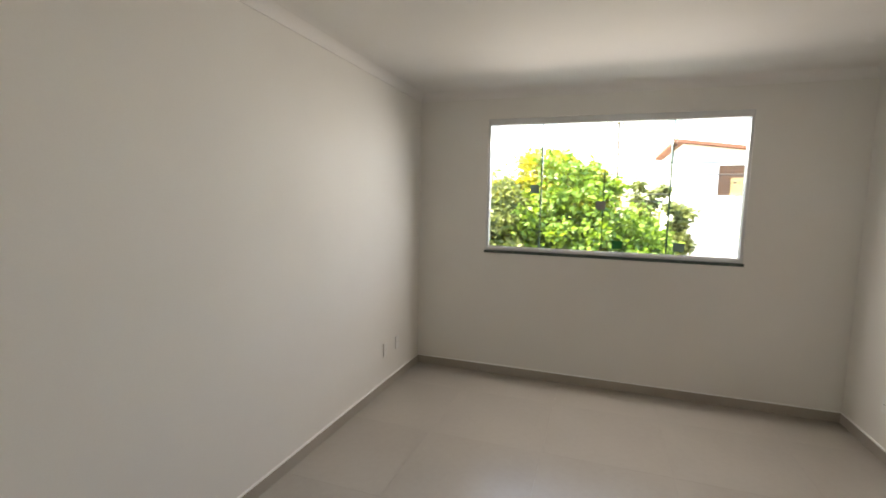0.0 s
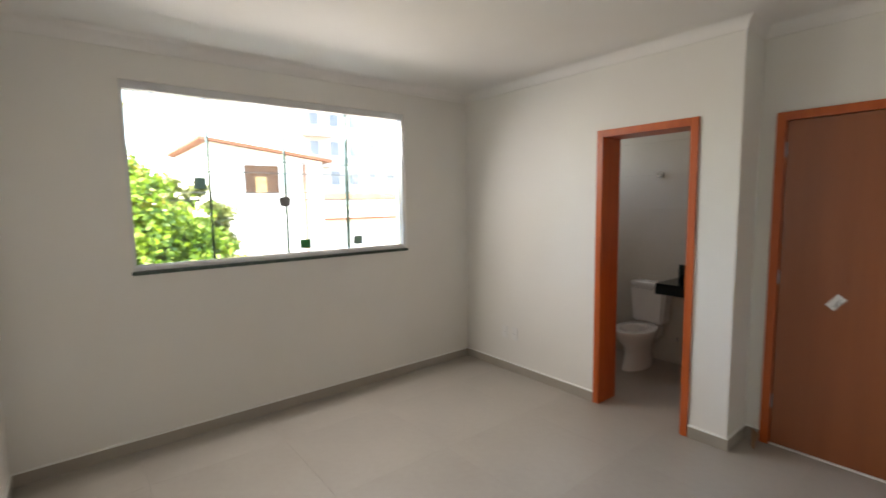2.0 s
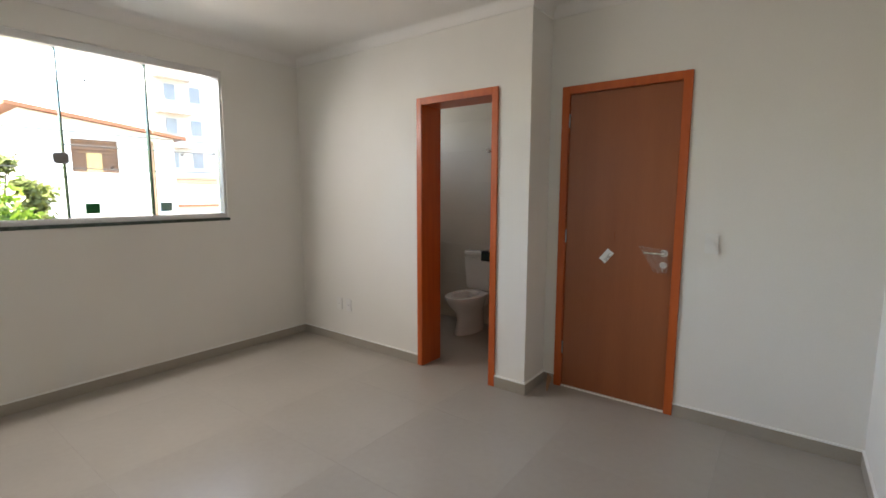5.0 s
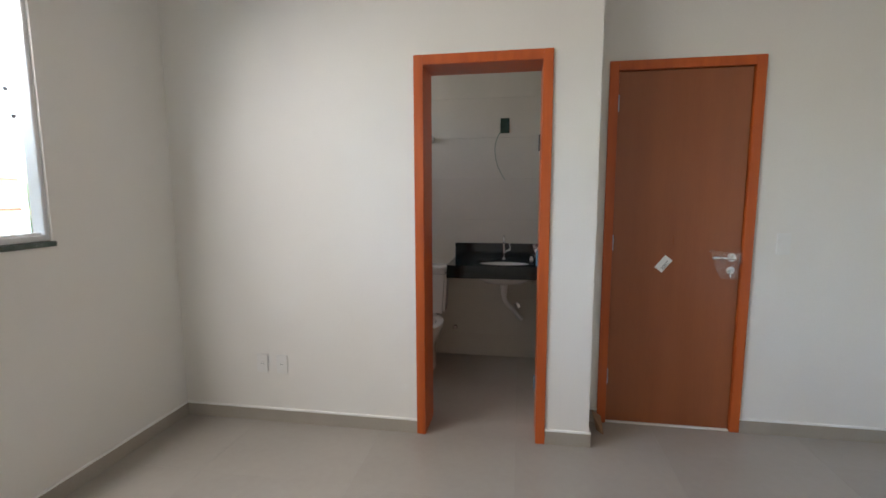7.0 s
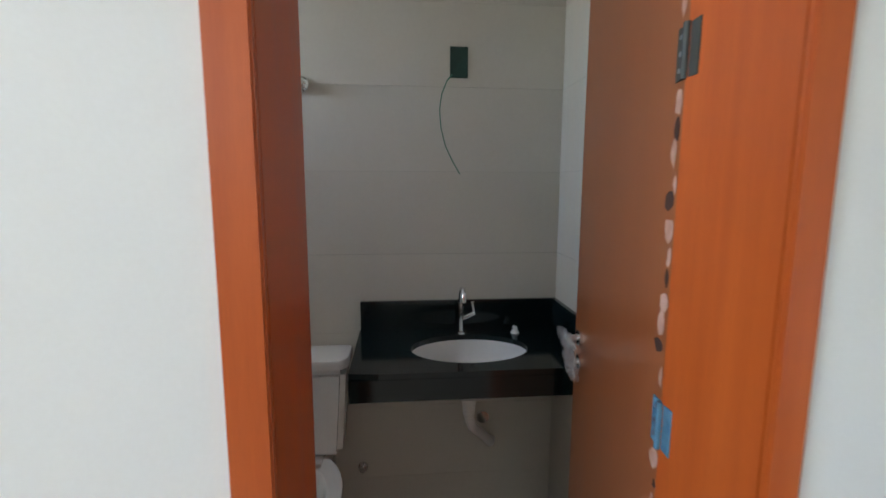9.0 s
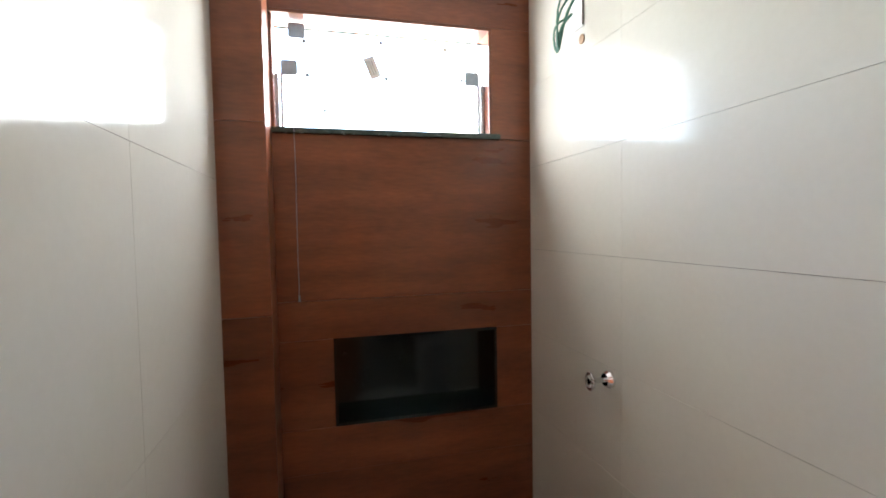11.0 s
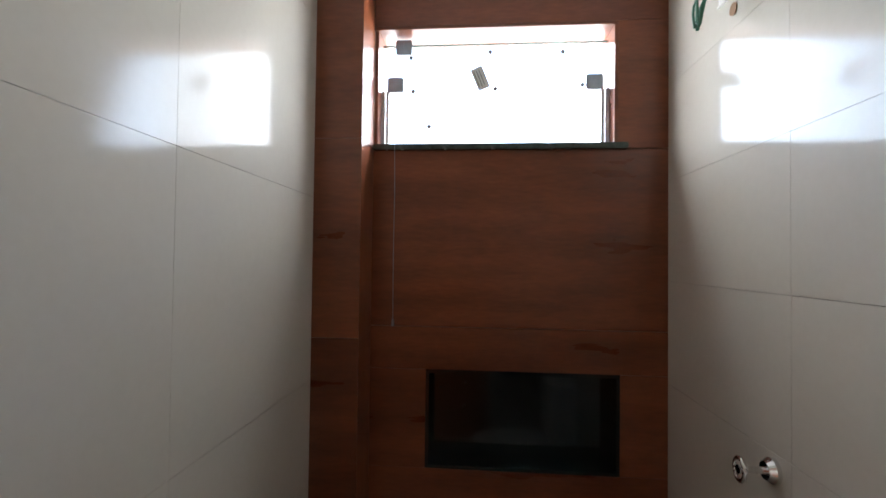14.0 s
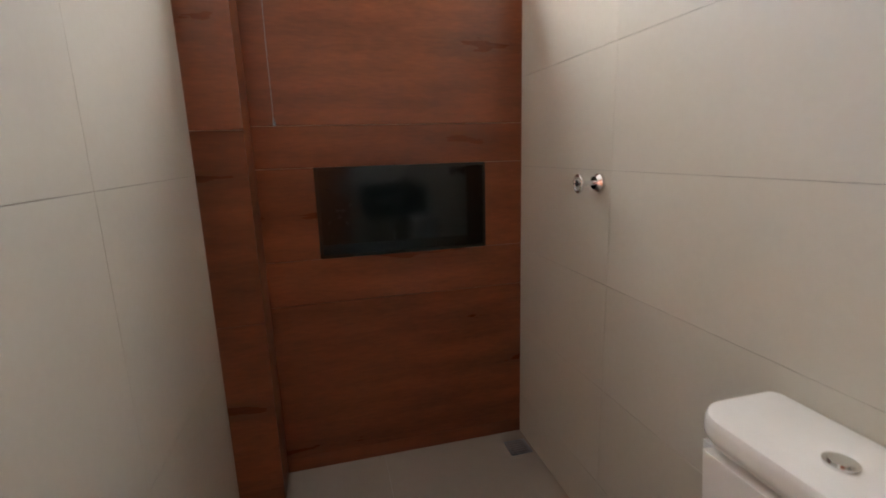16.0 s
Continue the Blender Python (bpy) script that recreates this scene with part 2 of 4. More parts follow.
wall_entry = structure("wall_entry", "white painted wall around the entry door", boxes(
    (XE, XE + 0.14, EY1 - 0.03, 0.0, -0.2, H), (XE, XE + 0.14, YB, EY0 + 0.03, -0.2, H), (XE, XE + 0.14, EY0 + 0.03, EY1 - 0.03, DZ - 0.03, H)), PAINT)
# added slab, unseen: keeps outside light from leaking in over the door leaf
wall_corridor = structure("wall_corridor", "unseen slab added behind the entry door to stop light", boxes((XE + 0.141, XE + 0.20, YB - 0.15, 0.0, -0.2, H)), PAINT)
wall_bath_east = structure("wall_bath_east", "bathroom wall clad in large white glazed tiles", boxes((BX1 + 0.008, BX1 + 0.15, 0.092, YW + 0.15, -0.2, BH)), TILEGROUT)
wall_bath_north = structure("wall_bath_north", "shower wall clad in reddish wood-look tiles", boxes(
    (0.197, QX0, BY1 + 0.01, BY1 + 0.15, NZ1, BH), (QX1, BX1 + 0.008, BY1 + 0.01, BY1 + 0.15, NZ1, BH), (QX0, QX1, BY1 + 0.01, BY1 + 0.15, QZ1, BH),
    (QX0, QX1, BY1 + 0.01, BY1 + 0.15, NZ1, QZ0), (0.197, BX1 + 0.008, BY1 + 0.01, BY1 + 0.15, -0.2, NZ0),
    (0.197, NX0, BY1 + 0.01, BY1 + 0.15, NZ0, NZ1), (NX1, BX1 + 0.008, BY1 + 0.01, BY1 + 0.15, NZ0, NZ1), (NX0, NX1, BY1 + 0.125, BY1 + 0.15, NZ0, NZ1)), TILEGROUT)
wall_bath_west = structure("wall_bath_west", "tile bed of the bathroom door wall", boxes(
    (0.197, 0.1975, 0.10, DY0 + 0.03, 0, BH), (0.197, 0.1975, DY1 - 0.03, BY1, 0, BH), (0.197, 0.1975, DY0 + 0.03, DY1 - 0.03, DZ - 0.03, BH)), TILEGROUT)
shaft = structure("wall_shaft", "boxed pipe shaft clad in reddish wood-look tiles", boxes((0.1975, CX - 0.008, CY + 0.008, BY1 + 0.01, -0.2, BH)), TILEGROUT)
wall_bath_south = structure("wall_bath_south", "bathroom end wall clad in white glazed tiles", boxes((0.197, BX1 + 0.008, 0.092, 0.0925, 0, BH)), TILEGROUT)


# ---- mouldings ----
def moulding(name, label, runs, profile, z, material):
    """Plaster moulding along straight runs (x0, y0, x1, y1, nx, ny); n points into the space. Ends are mitred by (a, b)."""
    bm = bmesh.new()
    for x0, y0, x1, y1, nx, ny, a, b in runs:
        d = Vector((x1 - x0, y1 - y0, 0)).normalized()
        rows = []
        for out, down in profile:
            p = Vector((x0 + nx * out, y0 + ny * out, z - down)) + d * (out * a)
            q = Vector((x1 + nx * out, y1 + ny * out, z - down)) - d * (out * b)
            rows.append((bm.verts.new(p), bm.verts.new(q)))
        for (p0, q0), (p1, q1) in zip(rows, rows[1:]):
            bm.faces.new((p0, q0, q1, p1))
    bmesh.ops.remove_doubles(bm, verts=bm.verts, dist=0.0004)
    return thing(name, label, "moulding", bm, material, kind="structure", smooth=True)


COVE = [(0.0, 0.085), (0.006, 0.084)] + [(0.006 + 0.09 * (1 - math.cos(k * math.pi / 24)), 0.084 - 0.083 * math.sin(k * math.pi / 24)) for k in range(1, 12)] + [(0.092, 0.0)]
moulding("trim_cove_bedroom", "soft white plaster cove along the bedroom ceiling", [
    (XL, YB, XL, YW, 1, 0, 1, 1), (XL, YW, 0, YW, 0, -1, 1, 1), (0, YW, 0, 0, -1, 0, 1, -1), (0, 0, XE, 0, 0, -1, -1, 1), (XE, 0, XE, YB, -1, 0, 1, 1), (XE, YB, XL, YB, 0, 1, 1, 1)], COVE, H, CEIL)
CROWN = [(0.0, 0.085), (0.010, 0.085), (0.012, 0.074), (0.022, 0.072), (0.024, 0.062), (0.034, 0.060)] + [(0.034 + 0.055 * (1 - math.cos(k * math.pi / 12)), 0.060 - 0.042 * math.sin(k * math.pi / 12)) for k in range(1, 7)] + [(0.092, 0.016), (0.094, 0.008), (0.104, 0.006), (0.106, 0.0)]
moulding("trim_crown_bathroom", "stepped white plaster crown moulding under the bathroom ceiling", [
    (BX0, BY0, BX0, CY, 1, 0, 1, 1), (BX0, CY, CX, CY, 0, -1, 1, -1), (CX, CY, CX, BY1, 1, 0, -1, 1), (CX, BY1, BX1, BY1, 0, -1, 1, 1), (BX1, BY1, BX1, BY0, -1, 0, 1, 1), (BX1, BY0, BX0, BY0, 0, 1, 1, 1)], CROWN, BH, CEIL)


# ---- skirting ----
def skirting(name, runs):
    for x0, x1, y0, y1 in runs:
        ob = structure(name, "low greige porcelain skirting with a white caulk line", boxes((x0, x1, y0, y1, 0, 0.078)), SKIRT, "skirting")
        part("caulk", boxes((x0 - 0.0015, x1 + 0.0015, y0 - 0.0015, y1 + 0.0015, 0.0785, 0.0885)), CAULK, ob, "thin white caulk line")


S = 0.010
skirting("baseboard", [(XL, XL + S, YB, YW), (XL + S, -S, YW - S, YW), (-S, 0, DY1, YW), (-S, 0, -S, DY0), (0, XE, -S, 0), (XE - S, XE, EY1, -S), (XE - S, XE, YB + S, EY0), (XL + S, XE, YB, YB + S)])


# ---- doors ----
def casing(name, label, x_front, depth, y0, y1, side):
    """A wooden door frame in a wall whose room face is at x_front; side -1: the room lies towards -x."""
    ob = tagged(new(name), label, "door frame", kind="structure")
    ob.location = (x_front, (y0 + y1) / 2, 0)
    w, t, hw = 0.052, 0.014, (y1 - y0) / 2
    for nm, d in (("casing_side", (-t, 0.0, -hw, -hw + w, 0, DZ)), ("casing_side", (-t, 0.0, hw - w, hw, 0, DZ)), ("casing_top", (-t, 0.0, -hw + w, hw - w, DZ - w, DZ))):
        part(nm, boxes(d, bevel=0.003), FRAME, ob, "orange-stained wooden casing")
    j = 0.03
    for nm, d in (("jamb", (0.0005, depth, -hw + j, -hw + w, 0, DZ - w)), ("jamb", (0.0005, depth, hw - w, hw - j, 0, DZ - w)), ("head", (0.0005, depth, -hw + j, hw - j, DZ - w, DZ - j))):
        part(nm, boxes(d), FRAME, ob)
    return ob


casing("door_1_frame", "orange-brown wooden bathroom door frame", 0.0, 0.232, DY0, DY1, -1)
bath_inner = tagged(new("door_1_inner_frame"), "orange-brown wooden casing on the bathroom side", "door frame", kind="structure")
for nm, d in (("casing_side", (BX0 + 0.0005, BX0 + 0.020, DY0, DY0 + 0.028, 0, DZ)), ("casing_side", (BX0 + 0.0005, BX0 + 0.020, DY1 - 0.028, DY1, 0, DZ)), ("casing_top", (BX0 + 0.0005, BX0 + 0.020, DY0 + 0.028, DY1 - 0.028, DZ - 0.028, DZ))):
    part(nm, boxes(d, bevel=0.002), FRAME, bath_inner)
casing("door_2_frame", "orange-brown wooden entry door frame", XE, 0.138, EY0, EY1, -1)


def plastic_material():
    mat, nt, b = shader("clear_film")
    tr = nt.nodes.new("ShaderNodeBsdfTransparent")
    gl = nt.nodes.new("ShaderNodeBsdfPrincipled")
    gl.inputs["Base Color"].default_value = (0.75, 0.73, 0.70, 1)
    gl.inputs["Roughness"].default_value = 0.2
    no = nt.nodes.new("ShaderNodeTexNoise")
    no.inputs["Scale"].default_value = 45
    rp = nt.nodes.new("ShaderNodeMapRange")
    rp.inputs[1].default_value, rp.inputs[2].default_value, rp.inputs[3].default_value, rp.inputs[4].default_value = 0.35, 0.75, 0.05, 0.45
    mx = nt.nodes.new("ShaderNodeMixShader")
    nt.links.new(no.outputs["Fac"], rp.inputs[0])
    nt.links.new(rp.outputs[0], mx.inputs[0])
    nt.links.new(tr.outputs[0], mx.inputs[1])
    nt.links.new(gl.outputs[0], mx.inputs[2])
    nt.links.new(mx.outputs[0], nt.nodes["Material Output"].inputs[0])
    return mat


FILM = plastic_material()


def handle_set(door, x, y, z, s, along):
    """A lever handle with rose, lock and torn wrapping on the face whose outward way is s; along is the lever's way."""
    def at(u, v, w):
        return (x + s[0] * u + along[0] * v, y + s[1] * u + along[1] * v, z + w)
    bm = bmesh.new()
    rod(bm, at(0, 0, 0), at(0.008, 0, 0), 0.024, n=24)
    rod(bm, at(0.008, 0, 0), at(0.045, 0, 0), 0.009)
    rod(bm, at(0.042, -0.008, 0), at(0.042, 0.115, 0), 0.009, 0.008)
    h = part("handle", bm, CHROME, door, "chrome lever handle", True)
    bm = bmesh.new()
    rod(bm, at(0, 0, -0.075), at(0.006, 0, -0.075), 0.022, n=24)
    rod(bm, at(0.006, 0, -0.075), at(0.012, 0, -0.075), 0.009)
    tube(bm, [at(0.014, 0.0, -0.07), at(0.016, 0.0, -0.085), at(0.016, 0.003, -0.105), at(0.014, -0.003, -0.118)], 0.004)
    part("lock", bm, CHROME, door, "chrome lock with hanging keys", True)
    rnd = random.Random(5)
    bm = bmesh.new()
    cols, rows = 10, 9
    grid = []
    for r in range(rows + 1):
        w = r / rows
        line = []
        for c in range(cols + 1):
            v = -0.03 + (0.17 - 0.085 * w) * c / cols
            u = 0.058 - 0.035 * w + 0.012 * math.sin(c * 1.9 + r * 0.8) + rnd.uniform(-0.004, 0.004)
            line.append(bm.verts.new(at(max(0.012, u), v, 0.028 - 0.15 * w + 0.02 * (c / cols) * (1 - w) + rnd.uniform(-0.003, 0.003))))
        grid.append(line)
    for r in range(rows):
        for c in range(cols):
            bm.faces.new((grid[r][c], grid[r][c + 1], grid[r + 1][c + 1], grid[r + 1][c]))
    part("plastic_wrap", bm, FILM, door, "crumpled clear plastic wrapping on the handle", True)
    return h


entry = thing("door_2", "closed brown wooden entry door with a paper label", "door", kind="structure")
part("leaf", boxes((XE + 0.006, XE + 0.041, EY0 + 0.055, EY1 - 0.055, 0.012, DZ - 0.056), bevel=0.002), LEAF, entry, "smooth red-brown wood veneer leaf")
handle_set(entry, XE + 0.006, EY0 + 0.105, 1.045, (-1, 0), (0, 1))
lab = part("label", boxes((-0.0012, 0, -0.026, 0.026, -0.046, 0.046)), PAPER, entry, "tilted white paper label")
lab.matrix_basis = pose(XE + 0.0055, -0.435, 1.0, 38, 0, 0)
for k, (a, b) in enumerate(((-0.030, 0.030), (-0.026, 0.010), (-0.030, 0.022))):
    bar = part("print_line", boxes((-0.0016, -0.0013, -0.004, 0.0, a, b)), INK, lab)
    bar.location = (0, -0.004 - 0.007 * k, 0)
for z in (0.3, 1.12, 1.92):
    bm = bmesh.new()
    rod(bm, (XE - 0.001, EY1 - 0.054, z - 0.045), (XE - 0.001, EY1 - 0.054, z + 0.045), 0.006, n=12)
    part("hinge", bm, BRUSHED, entry, "steel hinge knuckle", True)
threshold = thing("door_2_threshold", "pale thin threshold strip under the entry door", "threshold", boxes((XE - 0.004, XE + 0.05, EY0 + 0.053, EY1 - 0.053, 0.0005, 0.010), bevel=0.002), CAULK, kind="structure")

LY = DY0 + 0.049
bath_door = thing("door_1", "brown wooden bathroom door standing open into the bathroom", "door", kind="structure")
bath_door.location = (BX0 + 0.028, LY, 0)
bath_door.rotation_euler = (0, 0, radians(-6.0))
part("leaf", boxes((0.0, 0.585, -0.035, 0.0, 0.012, DZ - 0.06), bevel=0.002), LEAF, bath_door, "smooth red-brown wood veneer leaf")
handle_set(bath_door, 0.53, 0.0, 1.02, (0, 1), (-1, 0))
def film_hinge(z, material, label):
    """A butt hinge whose two rounded plates lie on the leaf and on the jamb."""
    bm = bmesh.new()
    for x0, x1 in ((0.004, 0.036), (-0.036, -0.004)):
        box(bm, x0, x1, -0.001, 0.0022, z - 0.045, z + 0.045)
    rounded(bm, 0.0008, 1)
    rod(bm, (0.0, 0.005, z - 0.046), (0.0, 0.005, z + 0.046), 0.0065, n=14)
    h = part("hinge", bm, material, bath_door, label, True)
    for dz in (-0.028, 0.0, 0.028):
        bm = bmesh.new()
        rod(bm, (0.022, 0.002, z + dz), (0.022, 0.0036, z + dz), 0.0045, n=10)
        part("screw", bm, BRUSHED, h)


film_hinge(0.26, BLUEFILM, "steel hinge under blue protective film")
film_hinge(1.03, BLUEFILM, "steel hinge under blue protective film")
film_hinge(1.70, DARKALU, "dark bare steel hinge")
rnd = random.Random(8)
for k in range(26):
    z = 0.72 + 0.036 * k * 1.25 + rnd.uniform(-0.01, 0.01)
    if 0.97 < z < 1.09 or 1.63 < z < 1.77:
        continue
    x, w, h = 0.002 + rnd.uniform(0, 0.015), rnd.uniform(0.012, 0.040), rnd.uniform(0.010, 0.034)
    bm = bmesh.new()
    ring = [bm.verts.new((x + w * (0.5 + 0.5 * math.cos(a)) * rnd.uniform(0.7, 1), 0.0008, z + h * math.sin(a) * rnd.uniform(0.6, 1))) for a in [2 * math.pi * i / 9 for i in range(9)]]
    back = [bm.verts.new(v.co - Vector((0, 0.0006, 0))) for v in ring]
    bm.faces.new(ring)
    bm.faces.new(back[::-1])
    for i in range(9):
        bm.faces.new((ring[i], back[i], back[(i + 1) % 9], ring[(i + 1) % 9]))
    part("paint_scrape", bm, (SCRAPED, CHIPSHADOW, SCRAPED)[k % 3], bath_door, "pale scrape on the door edge" if k % 3 != 1 else "dark chip on the door edge")


# ---- bedroom window ----
def bedroom_window():
    ob = tagged(new("window_1"), "wide four-pane sliding glass window in white aluminium", "window", kind="structure")
    y0, y1 = YW + 0.012, YW + 0.095
    for nm, d in (("frame_top", (WX0, WX1, y0, y1, WZ1 - 0.055, WZ1)), ("frame_side", (WX0, WX0 + 0.022, y0, y1, WZ0 + 0.03, WZ1 - 0.055)),
                  ("frame_side", (WX1 - 0.022, WX1, y0, y1, WZ0 + 0.03, WZ1 - 0.055)), ("frame_bottom", (WX0, WX1, y0, y1, WZ0 + 0.004, WZ0 + 0.03))):
        part(nm, boxes(d, bevel=0.003), ALU, ob, "white aluminium profile")
    part("track", boxes((WX0 + 0.022, WX1 - 0.022, y0 + 0.02, y0 + 0.026, WZ0 + 0.03, WZ0 + 0.042)), ALU, ob)
    part("window_sill", boxes((WX0 - 0.01, WX1 + 0.01, YW - 0.012, YW + 0.17, WZ0 - 0.022, WZ0 + 0.002), bevel=0.003), GREENSILL, ob, "dark green granite sill")
    joints = [WX0 + 0.022, -2.40, -1.852, -1.32, WX1 - 0.022]
    for k in range(4):
        yy = YW + (0.075 if k in (0, 3) else 0.050)
        g = part("pane", boxes((joints[k] + 0.001 - (0.03 if k in (1,) else 0), joints[k + 1] - 0.001 + (0.03 if k == 2 else 0), yy, yy + 0.008, WZ0 + 0.03, WZ1 - 0.055)), PANE, ob, "clear tempered glass pane")
        g.visible_shadow = False
    for x, w in ((-2.40, 0.006), (-1.852, 0.005), (-1.32, 0.006)):
        part("pane_edge", boxes((x - w, x + w, YW + 0.046, YW + 0.085, WZ0 + 0.031, WZ1 - 0.056)), EDGE, ob, "dark green glass edge")
    bm = boxes((-1.915, -1.83, YW + 0.030, YW + 0.0495, 1.615, 1.69), bevel=0.008)
    part("latch", bm, INK, ob, "small square dark latch")
    part("sticker", boxes((-1.76, -1.675, YW + 0.046, YW + 0.0495, 1.272, 1.345)), GREENPAD, ob, "green square sticker")
    part("sticker", boxes((-1.265, -1.18, YW + 0.0715, YW + 0.0745, 1.272, 1.345)), GREYPAD, ob, "grey-green square sticker")
    part("sticker", boxes((-2.50, -2.42, YW + 0.0715, YW + 0.0745, 1.75, 1.83)), GREYPAD, ob, "grey-green square sticker")
    rnd = random.Random(3)
    for x, z in ((-1.70, 2.19), (-1.30, 2.17), (-0.9, 2.2), (-0.83, 1.75), (-0.85, 1.86), (-1.58, 1.6), (-1.09, 1.72), (-1.09, 1.46), (-2.1, 1.66), (-2.47, 1.94)):
        part("protection_pad", boxes((x - 0.008, x + 0.008, YW + 0.043, YW + 0.049, z - 0.008, z + 0.008)), INK, ob, "small dark pad")


bedroom_window()


# ---- sockets and switches ----
def wall_plate(name, label, category, m, dark=True, group=""):
    ob = tagged(new(name), label, category, group)
    ob.matrix_basis = m
    part("plate", boxes((-0.0375, 0.0375, -0.0085, 0, -0.06, 0.06), bevel=0.004), PLASTIC, ob, "white plastic cover plate")
    if dark:
        part("insert", boxes((-0.016, 0.016, -0.011, -0.0086, -0.011, 0.011), bevel=0.002), PLASTIC, ob)
        for dx in (-0.007, 0.0, 0.007):
            bm = bmesh.new()
            rod(bm, (dx, -0.0116, 0.0), (dx, -0.0111, 0.0), 0.0024, n=10)
            part("pin_hole", bm, INK, ob, "dark socket hole")
    else:
        part("rocker", boxes((-0.013, 0.013, -0.0125, -0.0086, -0.022, 0.022), bevel=0.003), PLASTIC, ob, "white rocker")
    return ob


for y in (1.955, 1.825):
    wall_plate("wall_socket", "white plastic wall socket low on the bedroom wall", "socket", pose(0, y, 0.375, 0, 0, -90), True, "bedroom sockets")
for y in (1.74, 1.99):
    wall_plate("wall_socket", "white plastic wall socket low on the bedroom wall", "socket", pose(XL, y, 0.36, 0, 0, 90), True, "bedroom sockets")
wall_plate("light_switch", "white rocker light switch beside the entry door", "switch", pose(XE, -1.054, 1.127, 0, 0, -90), False)

# torn strip of packing cardboard at the foot of the door
bm = bmesh.new()
vs = [bm.verts.new(p) for p in ((0.15, -0.105, 0.001), (0.20, -0.075, 0.001), (0.265, -0.055, 0.09), (0.235, -0.10, 0.075))]
vt = [bm.verts.new(v.co + Vector((0.003, -0.004, 0.0))) for v in vs]
bm.faces.new(vs)
bm.faces.new(vt[::-1])
for k in range(4):
    bm.faces.new((vs[k], vs[(k + 1) % 4], vt[(k + 1) % 4], vt[k]))
CARD = surface("brown_cardboard", (0.22, 0.12, 0.06), (0.34, 0.20, 0.11), 0.8, 8, 90, 0.1)
thing("cardboard_scrap", "torn brown cardboard scrap leaning on the skirting", "scrap", bm, CARD)
# ---- bathroom things ----
def washstand():
    top = tagged(new("washstand"), "black granite washstand with an undermounted white oval basin", "washbasin")
    top.location = (0, 0, 0)
    x0, x1, y0, y1, z0, z1 = 0.900, BX1 - 0.001, BY0 + 0.001, 0.945, 0.846, 0.866
    cx, cy, rx, ry = 1.122, 0.515, 0.150, 0.222
    # slab with an oval cut-out
    bm = bmesh.new()
    n = 48
    def ring(z, outer):
        vs = []
        for k in range(n):
            a = 2 * math.pi * (k + 0.5) / n
            c, s = math.cos(a), math.sin(a)
            if outer:
                hx, hy = (x1 - cx if c > 0 else cx - x0), (y1 - cy if s > 0 else cy - y0)
                f = min(hx / abs(c) if c else 9, hy / abs(s) if s else 9)
                vs.append(bm.verts.new((cx + f * c, cy + f * s, z)))
            else:
                vs.append(bm.verts.new((cx + rx * c, cy + ry * s, z)))
        return vs
    it, ot, ib, ob_ = ring(z1, False), ring(z1, True), ring(z0, False), ring(z0, True)
    for k in range(n):
        j = (k + 1) % n
        for q in ((it[k], ot[k], ot[j], it[j]), (ib[k], ib[j], ob_[j], ob_[k]), (it[k], it[j], ib[j], ib[k]), (ot[k], ob_[k], ob_[j], ot[j])):
            bm.faces.new(q)
    corners = [(x0, y0), (x0, y1), (x1, y0), (x1, y1)]
    for x, y in corners:
        near = sorted(range(n), key=lambda k: (ot[k].co.x - x) ** 2 + (ot[k].co.y - y) ** 2)[:2]
        c1, c0 = bm.verts.new((x, y, z1)), bm.verts.new((x, y, z0))
        bm.faces.new((ot[near[0]], c1, ot[near[1]]))
        bm.faces.new((ob_[near[0]], ob_[near[1]], c0))
    part("slab", bm, GRANITE, top, "polished black granite slab")
    part("apron", boxes((x0, x0 + 0.02, y0, y1, 0.768, z0 - 0.0005), bevel=0.0015), GRANITE, top, "black granite front apron")
    part("apron", boxes((x0 + 0.0205, x1, y1 - 0.02, y1, 0.768, z0 - 0.0005), bevel=0.0015), GRANITE, top)
    part("backsplash", boxes((x1 - 0.02, x1, y0 + 0.0205, y1 - 0.005, z1 + 0.0005, 0.992), bevel=0.0015), GRANITE, top, "black granite backsplash")
    part("side_splash", boxes((x0 + 0.01, x1, y0, y0 + 0.02, z1 + 0.0005, 0.992), bevel=0.0015), GRANITE, top, "black granite side splash")
    bm = bmesh.new()
    prof = [(1.03, 0.0), (1.0, 0.0), (0.985, -0.02), (0.95, -0.06), (0.86, -0.10), (0.65, -0.128), (0.35, -0.138), (0.10, -0.141)]
    lathe(bm, [(cx, cy, z0 - 0.001 + d, rx * f, ry * f) for f, d in prof], 48, False, True)
    lathe(bm, [(cx, cy, z0 - 0.0015 + d - 0.012, rx * f * 1.04 + 0.004, ry * f * 1.04 + 0.004) for f, d in prof], 48, False, True)
    basin = part("basin", bm, CERAMIC, top, "white ceramic oval basin", True)
    bm = bmesh.new()
    rod(bm, (cx, cy, z0 - 0.1425), (cx, cy, z0 - 0.136), 0.022, n=24)
    part("drain", bm, CHROME, basin, "chrome drain", True)
    bm = bmesh.new()
    rod(bm, (cx, cy, 0.60), (cx, cy, 0.684), 0.022, 0.03)
    pts = [(cx, cy, 0.60), (cx + 0.005, cy - 0.005, 0.57), (cx + 0.03, cy - 0.02, 0.53), (cx + 0.09, cy - 0.06, 0.47), (cx + 0.15, cy - 0.10, 0.41), (cx + 0.19, cy - 0.125, 0.365), (BX1 - 0.001, cy - 0.14, 0.345)]
    tube(bm, pts, 0.019, 14)
    part("waste_pipe", bm, PLASTIC, top, "white flexible plastic waste pipe", True)
    bm = bmesh.new()
